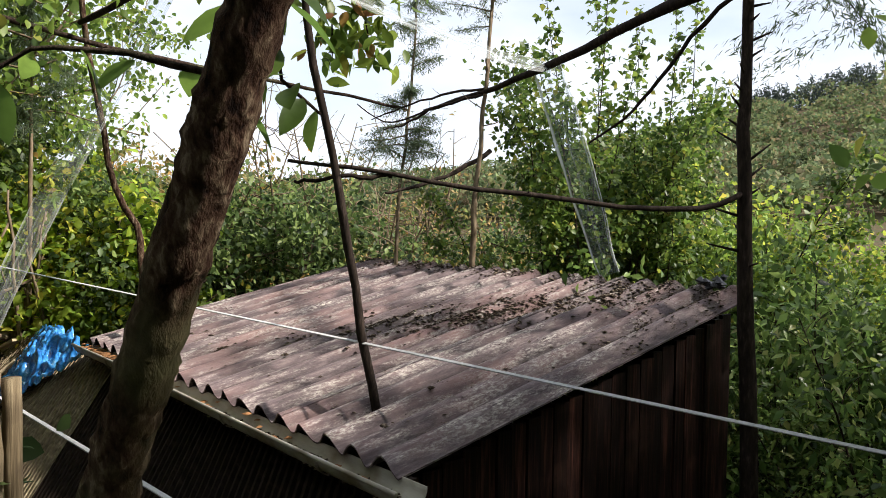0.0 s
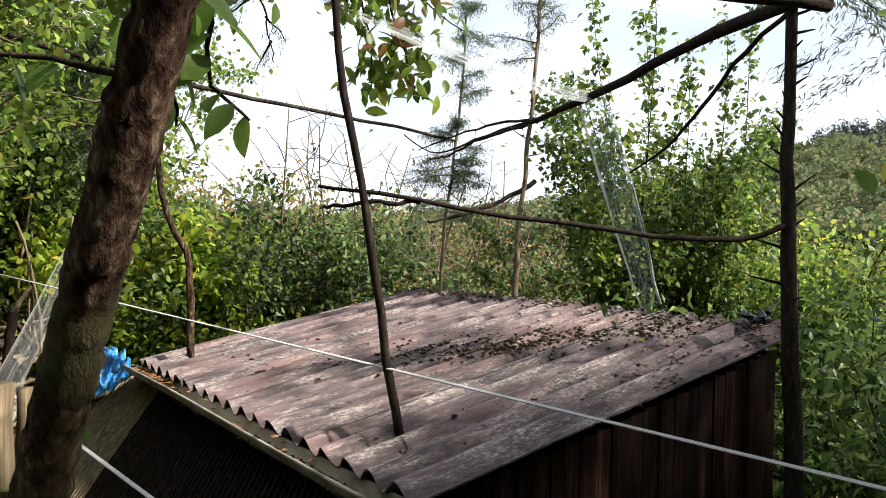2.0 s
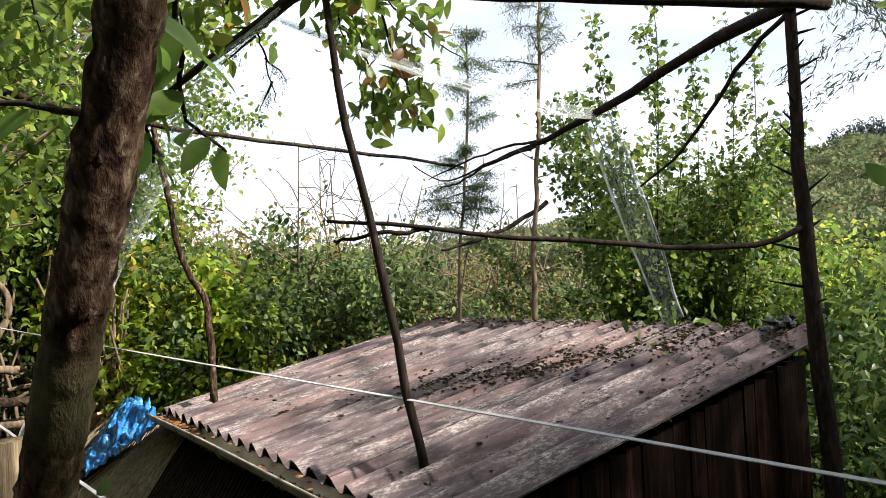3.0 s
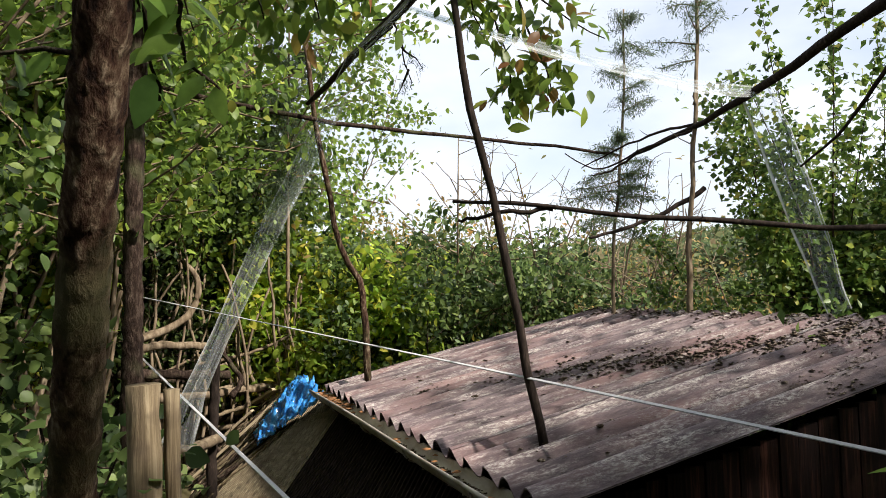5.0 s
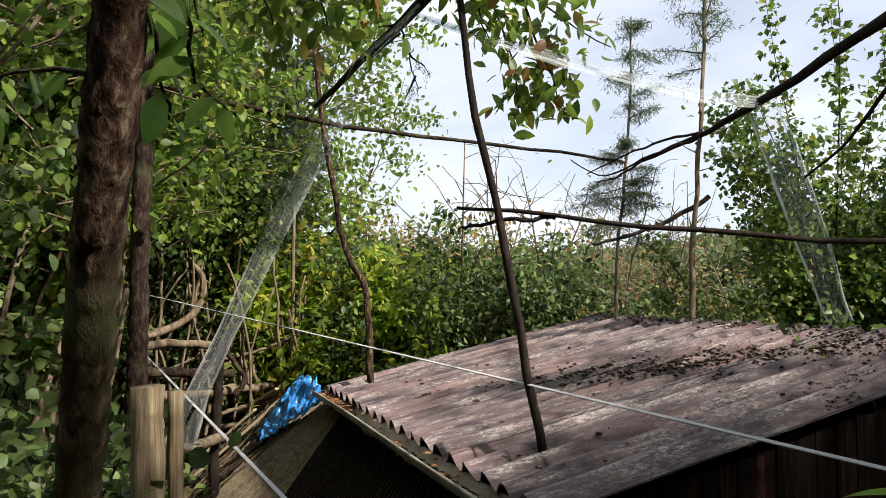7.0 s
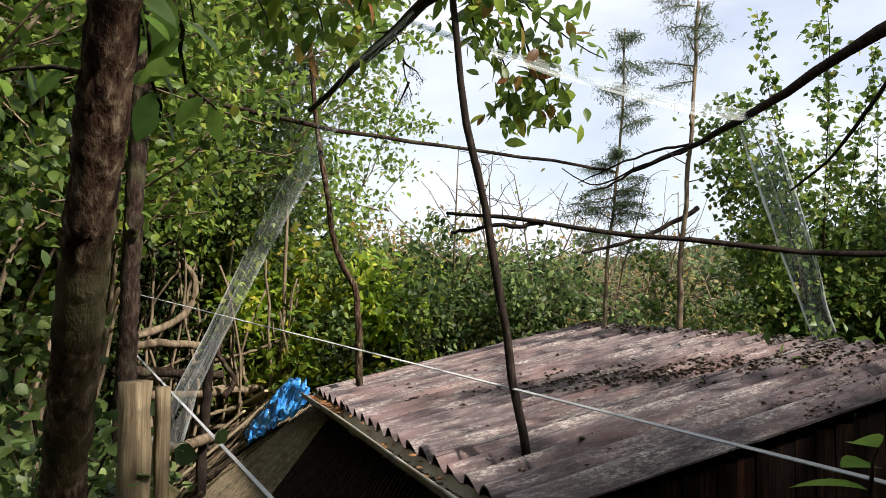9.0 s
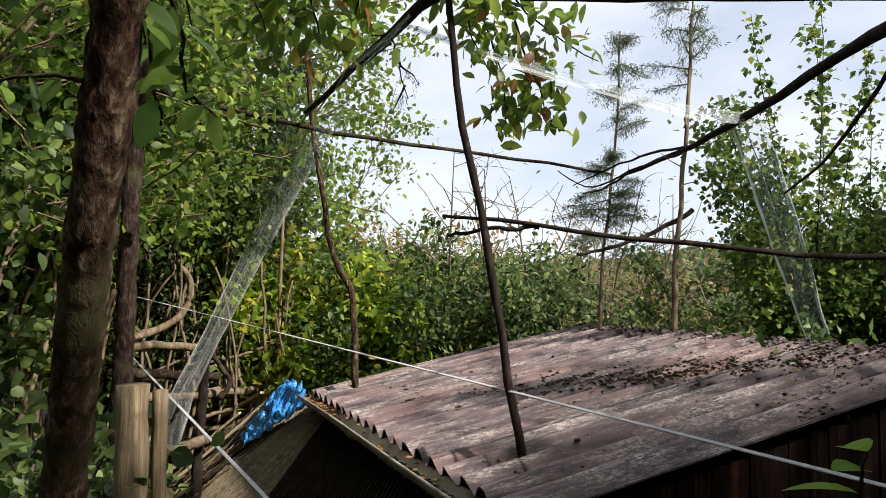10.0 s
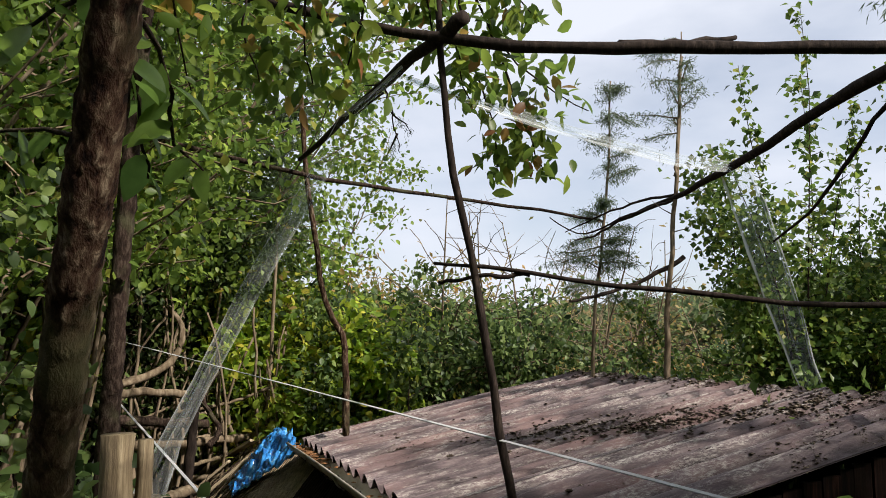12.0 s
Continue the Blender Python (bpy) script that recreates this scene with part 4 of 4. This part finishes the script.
leafy_twig(near, [(-1.21, -1.38, 3.10), (-1.16, -1.27, 3.05), (-1.15, -1.24, 2.97), (-1.11, -1.26, 2.93)], 10, 0.075)
leafy_twig(near, [(-1.22, -1.36, 3.05), (-1.20, -1.26, 3.02), (-1.18, -1.22, 2.92)], 9, 0.075)
leafy_twig(near, [(-1.22, -1.42, 3.12), (-1.32, -1.32, 3.08), (-1.42, -1.28, 3.02)], 7, 0.07)
leafy_twig(near, [(-1.24, -1.30, 2.95), (-1.36, -1.18, 2.98), (-1.46, -1.1, 2.92)], 6, 0.065)
leafy_twig(near, [(-1.30, -1.0, 2.3), (-1.38, -1.02, 2.36), (-1.46, -1.08, 2.3)], 5, 0.06)
sprout = thing("leafy_sprout", "low sprout with a few large green leaves", "plant")
leafy_twig(sprout, [(-0.50, -1.72, ground_z(-0.5, -1.72)), (-0.50, -1.74, 2.0), (-0.515, -1.74, 2.45), (-0.50, -1.74, 2.54)], 2, 0.05)
for p, d in (((-0.515, -1.74, 2.50), (-0.6, 0.5, -0.05)), ((-0.50, -1.74, 2.54), (-0.75, -0.3, 0.15)), ((-0.50, -1.74, 2.52), (0.3, 0.9, -0.2)), ((-0.51, -1.74, 2.46), (-0.9, 0.2, -0.3))):
    hang_leaf(sprout, p, d, 0.07, 0.4)


# ---- hanging walnut branch, conifers ----
def sprays(name, mat, tips, size, n, rng, width=0.14, spread=0.06):
    """Flat drooping conifer sprays round the given twig lines."""
    c, o = [], []
    for a, b in tips:
        a, b = np.array(a), np.array(b)
        u = rng.uniform(0, 1, (n, 1))
        c.append(a * (1 - u) + b * u + rng.normal(size=(n, 3)) * spread * np.array([1, 1, 0.35]))
        o.append(np.repeat([(b - a) / (np.linalg.norm(b - a) + 1e-6)], n, axis=0))
    return leaves_mesh(name, mat, np.concatenate(c), size, rng, PLAIN, width, droop=0.25, out=np.concatenate(o) * 1.2)


def conifer_pole(name, label, trunk, r, limbs, seed, mat, n=120, size=0.05, spread=0.045):
    """A thin conifer: trunk, drooping limbs, sprays at the ends."""
    rng = np.random.default_rng(seed)
    ob = thing(name, label, "tree", "conifers")
    crooked("trunk", trunk, r, r * 0.35, mat, "", wob=0.006, seed=seed, n=16, parent=ob)
    tips = []
    for p, d, ln in limbs:
        pts = limb(rng, p, d, ln, 0.3, 5, -0.05)
        g = Geo()
        g.tube(pts, [0.007 - 0.001 * k for k in range(6)], 4, caps=False)
        part("limb", g, mat, ob)
        for k in range(1, 5):
            side = rng.normal(size=3) * 0.12 * ln / 0.5
            side[2] = -abs(side[2]) - 0.02
            tips += [(pts[k], pts[k + 1]), (pts[k], pts[k] + side)]
    part("foliage", sprays("foliage", L_NEEDLE, tips, size, n, rng, spread=spread), L_NEEDLE, ob)
    return ob


rc = np.random.default_rng(3)


def ring_limbs(x, y, z0, z1, count, l0, l1, x1=None):
    out = []
    for i in range(count):
        u = (i + 0.5) / count
        a = rc.uniform(0, 2 * math.pi)
        out.append(((x + ((x1 or x) - x) * u, y, z0 + (z1 - z0) * u), (math.cos(a), math.sin(a), rc.uniform(-0.1, 0.9)), (l0 + (l1 - l0) * u) * rc.uniform(0.55, 1.25)))
    return out


conifer_pole("young_cypress", "slim young cypress with blue-green sprays behind the roof", [(2.1, 2.9, 0.4), (2.1, 2.9, 2.6), (2.2, 2.93, 3.4), (2.3, 2.95, 4.2), (2.34, 2.97, 4.9)], 0.018,
             ring_limbs(2.2, 2.93, 3.10, 3.85, 16, 0.36, 0.20) + [((2.22, 2.93, 3.5), (-0.9, 0.3, 0.1), 0.4), ((2.22, 2.93, 3.42), (-0.8, 0.5, 0.0), 0.42)] + ring_limbs(2.27, 2.95, 4.0, 4.85, 9, 0.3, 0.16, 2.33), 51, M_BARK_PALE, 75, 0.034, 0.035)
conifer_pole("young_cypress", "thin cypress top with drooping sprays", [(2.26, 2.06, 3.9), (2.32, 2.08, 4.3), (2.38, 2.1, 5.0)], 0.012, ring_limbs(2.32, 2.08, 4.2, 4.95, 14, 0.40, 0.2), 52, M_BARK_PALE, 34, 0.032, 0.024)
big = conifer_pole("conifer", "straight dark conifer trunk beside the shed wall", [(2.11, -0.10, 0.2), (2.10, -0.09, 1.5), (2.045, -0.07, 2.4), (2.005, -0.06, 3.2), (1.995, -0.07, 4.0), (1.99, -0.07, 7.5)], 0.054,
                   ring_limbs(1.99, -0.07, 6.2, 7.4, 5, 0.5, 0.3) + [((2.0, -0.08, 4.75), (0.55, -0.35, -0.35), 1.0), ((2.0, -0.08, 4.3), (0.6, -0.3, -0.45), 0.9), ((2.0, -0.08, 4.5), (0.3, -0.2, -0.2), 0.8)],
                   53, M_BARK_DARK, 260, 0.045, 0.05)
for i in range(20):
    a = rn.uniform(0, 6.28)
    z = 2.6 + 0.085 * i
    ln = rn.uniform(0.05, 0.15)
    g = Geo()
    p = Vector((2.008, -0.06, z))
    d = Vector((math.cos(a), math.sin(a), rn.uniform(0.1, 0.8))).normalized()
    g.tube([p, p + d * (0.03 + ln * 0.5), p + d * (0.03 + ln)], [0.009, 0.006, 0.003], 5)
    part("branch_stub", g, M_BARK_DARK, big)

conifer_pole("young_cypress", "young cypress with feathery green sprays among the hazels", [(-0.05, 5.2, 1.2), (-0.03, 5.18, 3.0), (-0.02, 5.15, 4.0), (0.0, 5.1, 5.2)], 0.022,
             ring_limbs(-0.02, 5.15, 3.5, 5.0, 22, 0.55, 0.28), 55, M_BARK_PALE, 80, 0.045, 0.04)

walnut = thing("walnut_branch", "overhanging branch with broad green and browning leaves", "branch")
L_WAL = leafy("leaf_walnut", [(0.0, (0.045, 0.08, 0.016)), (0.5, (0.10, 0.16, 0.024)), (0.88, (0.15, 0.19, 0.026)), (0.93, (0.22, 0.15, 0.03)), (1.0, (0.17, 0.07, 0.03))], 0.5, 0.4)
rw = np.random.default_rng(9)
wal_c = []
for pts in ([(0.0, 0.9, 5.3), (0.1, 0.95, 4.7), (0.4, 1.15, 4.35), (0.75, 1.3, 4.15), (1.15, 1.4, 4.05)], [(0.1, 0.95, 4.7), (0.3, 1.2, 4.25), (0.55, 1.4, 3.9), (0.62, 1.48, 3.6)],
            [(0.4, 1.15, 4.35), (0.7, 1.4, 4.0), (0.95, 1.58, 3.72)], [(0.0, 0.9, 4.9), (0.1, 0.95, 4.4), (0.22, 1.1, 4.1), (0.32, 1.2, 3.95)], [(0.1, 0.95, 4.8), (0.35, 1.0, 4.6), (0.6, 1.05, 4.4)],
            [(0.0, 0.8, 4.9), (-0.05, 0.85, 4.4), (0.0, 0.9, 4.12)], [(-0.2, 0.6, 4.9), (-0.35, 0.6, 4.4), (-0.42, 0.6, 4.0), (-0.44, 0.75, 3.85)],
            [(-0.5, 0.7, 4.9), (-0.58, 0.75, 4.4), (-0.62, 0.8, 4.0), (-0.5, 1.05, 3.80)], [(-0.8, 0.7, 4.9), (-0.84, 0.78, 4.4), (-0.86, 0.82, 4.0), (-0.72, 1.05, 3.78)],
            [(-1.0, 0.6, 4.9), (-1.1, 0.65, 4.4), (-1.15, 0.65, 4.0), (-1.05, 0.9, 3.72)],
            [(-1.25, 0.4, 4.9), (-1.32, 0.42, 4.3), (-1.36, 0.45, 3.85)]):
    crooked("twig", pts, 0.009, 0.003, M_BARK_DARK, "", wob=0.01, sides=6, seed=len(wal_c) + 3, n=12, parent=walnut)
    P = np.array(pts)
    for k in range(110):
        f = rw.uniform(0.8, len(P) - 1.001)
        q = int(f)
        wal_c.append(P[q] * (1 - f + q) + P[q + 1] * (f - q) + rw.normal(size=3) * 0.075)
part("foliage", leaves_mesh("foliage", L_WAL, wal_c, 0.095, rw, FINE, 0.5, droop=0.6), L_WAL, walnut)

conifer_pole("hanging_sprig", "dry conifer sprig hanging from the branch", [(-0.13, 1.25, 4.0), (-0.07, 1.29, 3.86), (-0.01, 1.32, 3.66)], 0.006,
             [((-0.07, 1.29, 3.86), (0.5, 0.2, -0.4), 0.16), ((-0.03, 1.31, 3.76), (-0.4, 0.3, -0.7), 0.14), ((-0.12, 1.27, 3.95), (-0.6, 0.1, -0.6), 0.22)], 54, M_BARK_DARK, 14, 0.022, 0.014)

# ---- bushes and trees ----
green = shrub_thing("green_bush", "dense dark green bush behind the shed", "bush", 3.0, 1.6, 14, 18000, 0.062, L_DARK, M_BARK, 21, group="bushes behind the shed", gather=0.042, subs=13, profile=FINE, width=0.6)
lime = shrub_thing("lime_bush", "sunlit yellow-green leafy bush", "bush", 2.8, 1.3, 10, 20000, 0.058, L_LIME, M_BARK, 22, group="bushes behind the shed", width=0.8, gather=0.05, subs=16)
mixed = shrub_thing("thorn_bush", "tangled thorn bush with thin autumn leaves", "bush", 2.8, 1.6, 14, 7500, 0.062, L_BROWN, M_BARK_PALE, 23, group="bushes behind the shed", subs=16, gather=0.04)
bare = shrub_thing("bare_sapling", "nearly leafless grey sapling with fine twigs", "tree", 3.4, 1.2, 6, 150, 0.05, L_BROWN, M_BARK_PALE, 24, group="bare saplings", subs=20, thick=0.024, split=True)
maple = shrub_thing("maple_tree", "young maple with light green leaves and tall shoots", "tree", 4.2, 0.8, 10, 21000, 0.050, L_GREEN, M_BARK, 25, group="young maples", width=0.85, sub_len=0.17, gather=0.018, upright=1.6, subs=22)
shoots = shrub_thing("maple_shoots", "tall leafy maple shoots above the bush", "tree", 4.8, 0.5, 5, 1500, 0.055, L_GREEN, M_BARK, 28, group="young maples", width=0.8, sub_len=0.035, gather=0.008, upright=3.0, subs=30, low=0.5, thick=0.012, bend=0.12)
hazel = shrub_thing("hazel_tree", "tall hazel with bare stems and a leafy crown", "tree", 5.0, 1.5, 9, 13000, 0.060, L_HAZEL, M_BARK_PALE, 26, group="hazels", low=0.42, width=0.7, thick=0.022, subs=20, gather=0.017, profile=FINE)
vine = shrub_thing("vine_thicket", "climbing vine with broad sunlit yellow-green leaves over thin stems", "vine", 2.25, 0.75, 9, 8500, 0.072, L_VINE, M_BARK_PALE, 61, group="vines", low=0.35, width=0.68, gather=0.05, subs=14, profile=FINE)
ivy = shrub_thing("ivy_bush", "low bush of dark broad leaves", "bush", 1.5, 0.7, 7, 1800, 0.065, L_DARK, M_BARK, 27, group="low bushes", width=0.9, profile=FINE)

elder = shrub_thing("elder_bush", "leafy elder bush with pointed green leaves beside the shed", "bush", 2.4, 1.3, 10, 6500, 0.085, L_ELDER, M_BARK, 29, group="bushes beside the shed", width=0.42, gather=0.055, subs=14)


def spread_out(ob, rows):
    """The first row moves the thing itself, the others are copies."""
    for x, y, turn, s in rows[1:]:
        put(ob, x, y, ground_z(x, y), turn, s)
    x, y, turn, s = rows[0]
    ob.matrix_basis = pose(x, y, ground_z(x, y), 0, 0, turn)
    ob.scale = (s, s, s)


# rows with y below -4 are unseen, added to block sky light behind the camera
spread_out(green, [(1.6, 5.4, 0, 1.06), (2.1, 5.6, 80, 1.0), (2.5, 5.8, 150, 1.0), (3.4, 6.2, 200, 0.85), (1.45, 6.2, 30, 1.05), (4.4, 5.2, 260, 0.9), (5.4, 4.4, 310, 0.9), (6.4, 3.2, 20, 0.9),
                    (4.6, 1.2, 220, 0.8), (-0.9, 6.4, 100, 1.1), (-2.0, 6.0, 10, 1.2), (-3.2, 4.6, 70, 1.2),
                    (-3.4, 2.2, 190, 1.0), (3.6, 2.6, 140, 0.75), (1.0, -4.6, 40, 1.5), (-0.8, -5.0, 140, 1.6), (2.6, -4.2, 70, 1.4), (-2.6, -4.8, 10, 1.5), (-4.2, -2.0, 200, 1.1)])
spread_out(lime, [(0.35, 6.4, 0, 1.05), (5.6, 2.9, 40, 1.0), (6.2, 2.2, 100, 1.0), (4.6, 1.9, 170, 1.05), (6.6, 0.6, 0, 0.9), (5.0, -0.2, 60, 0.8)])
spread_out(mixed, [(0.75, 6.3, 20, 1.14), (1.25, 6.8, 140, 1.16), (3.2, 4.6, 0, 0.85), (3.9, 4.1, 70, 0.85), (2.7, 4.6, 140, 0.8), (4.6, 3.6, 200, 0.9), (1.9, 6.9, 0, 1.25), (3.0, 7.0, 40, 1.25), (5.4, 5.6, 90, 1.1), (0.9, 7.6, 0, 1.2), (7.0, 4.6, 0, 1.1)])
spread_out(bare, [(2.9, 5.0, 0, 1.3), (3.6, 4.7, 120, 1.15), (2.4, 5.2, 60, 1.3), (4.3, 4.2, 200, 1.05), (5.8, 2.0, 10, 0.95)])
spread_out(elder, [(3.2, 0.4, 60, 0.95), (3.6, -0.3, 120, 0.95), (3.0, -0.9, 10, 0.8), (4.3, 0.7, 220, 1.05), (4.6, -0.9, 0, 0.95), (3.9, 1.3, 90, 1.0)])
spread_out(maple, [(3.5, 1.95, 0, 0.92), (3.85, 1.9, 200, 0.85)])
spread_out(shoots, [(3.45, 2.05, 0, 1.0), (3.7, 1.8, 90, 0.95)])
# unseen hazels from (-1.6, -4.6) to (4.2, -3.9) are added to shade wall and roof
spread_out(hazel, [(-1.2, 6.5, 0, 1.2), (-0.45, 6.9, 60, 1.15), (-1.95, 4.4, 120, 1.0), (-1.7, 6.2, 190, 1.15), (-2.4, 2.6, 250, 1.1), (-2.6, 4.3, 300, 1.25), (-2.0, 4.7, 170, 1.3), (-3.1, 3.2, 10, 1.3), (-3.1, 1.1, 30, 0.9), (-4.4, -0.8, 80, 1.0),
                    (-4.6, -3.6, 20, 1.0), (-1.6, -4.6, 140, 1.3), (0.5, -4.4, 200, 1.3), (1.7, -2.9, 320, 1.15), (2.7, -2.2, 20, 1.05), (4.2, -3.9, 80, 1.15), (7.6, -5.6, 140, 1.2), (6.8, -7.2, 200, 1.05)])
spread_out(ivy, [(-1.62, 0.35, 0, 0.8), (-1.85, 1.0, 90, 0.9), (-1.55, 1.5, 200, 0.7), (-1.7, -0.35, 150, 0.75), (-2.15, 1.5, 40, 1.0), (-2.3, 2.4, 310, 1.2), (-2.05, 0.5, 20, 1.0)])

spread_out(vine, [(0.35, 6.0, 0, 1.25), (0.55, 5.4, 80, 1.15), (0.8, 5.5, 170, 1.15), (-0.35, 6.6, 250, 1.4), (-1.0, 6.9, 310, 1.55), (-2.6, 5.2, 30, 1.2)])

# thin stems of the thicket
rt = random.Random(6)
for i in range(48):
    x = -1.45 + 1.75 * (i + rt.uniform(0, 0.9)) / 48
    y = rt.uniform(4.9, 5.8)
    z = ground_z(x, y)
    top = rt.uniform(1.5, 2.5)
    crooked("stem", [(x, y, z - 0.05), (x + rt.gauss(0, 0.06), y, z + top * 0.35), (x + rt.gauss(0, 0.08), y, z + top * 0.7), (x + rt.gauss(0, 0.11), y + rt.gauss(0, 0.05), z + top)], rt.uniform(0.014, 0.030), 0.010, M_BARK_PALE,
            "thin bare pale stem of the thicket", "stem", 0.016, 6, 300 + i, "stems of the thicket", ((0.6, 0.12),), 10)

# ---- woods on the far hill ----
rh = np.random.default_rng(17)
M_FAR = leafy("far_leaves", [(0.0, (0.08, 0.12, 0.055)), (0.5, (0.14, 0.19, 0.075)), (0.85, (0.20, 0.20, 0.09)), (1.0, (0.24, 0.18, 0.10))], 0.3, 0.8, 0.09, 0.35, 1.35, 1.6)
M_FARDARK = leafy("far_needles", [(0.0, (0.03, 0.044, 0.038)), (1.0, (0.055, 0.075, 0.06))], 0.1, 0.8)
cs, outs = [], []
for i in range(1000):
    az = radians(rh.uniform(12, 86))
    r = 140 + 290 * rh.uniform(0, 1) ** 0.9
    x, y = r * math.sin(az), r * math.cos(az)
    R = rh.uniform(3.0, 7.0)
    d = rh.normal(size=(120, 3))
    d /= np.linalg.norm(d, axis=1)[:, None]
    d[:, 2] = np.abs(d[:, 2]) - 0.15
    cs.append(np.array([x, y, ground_z(x, y) + R * 0.7]) + d * R)
    outs.append(d)
ob = new("far_wood", leaves_mesh("far_wood", M_FAR, np.concatenate(cs), 1.4, rh, PLAIN, 0.9, 0.1, out=np.concatenate(outs)))
tagged(ob, "mixed autumn woods covering the far hillside", "woods", kind="stuff")
cs, outs = [], []
for i in range(420):
    az = radians(rh.uniform(61, 90))
    r = rh.uniform(395, 440)
    x, y = r * math.sin(az), r * math.cos(az)
    H = rh.uniform(9, 16)
    u = rh.uniform(0, 1, 70)
    a = rh.uniform(0, 2 * math.pi, 70)
    w = (1 - u) * 1.5
    cs.append(np.stack([x + w * np.cos(a), y + w * np.sin(a), ground_z(x, y) + u * H], axis=1))
    outs.append(np.stack([np.cos(a), np.sin(a), -0.5 + 0 * a], axis=1))
ob = new("far_conifers", leaves_mesh("far_conifers", M_FARDARK, np.concatenate(cs), 2.0, rh, PLAIN, 0.28, 0.2, out=np.concatenate(outs)))
tagged(ob, "dark row of conifers on the crest of the hill", "woods", kind="stuff")
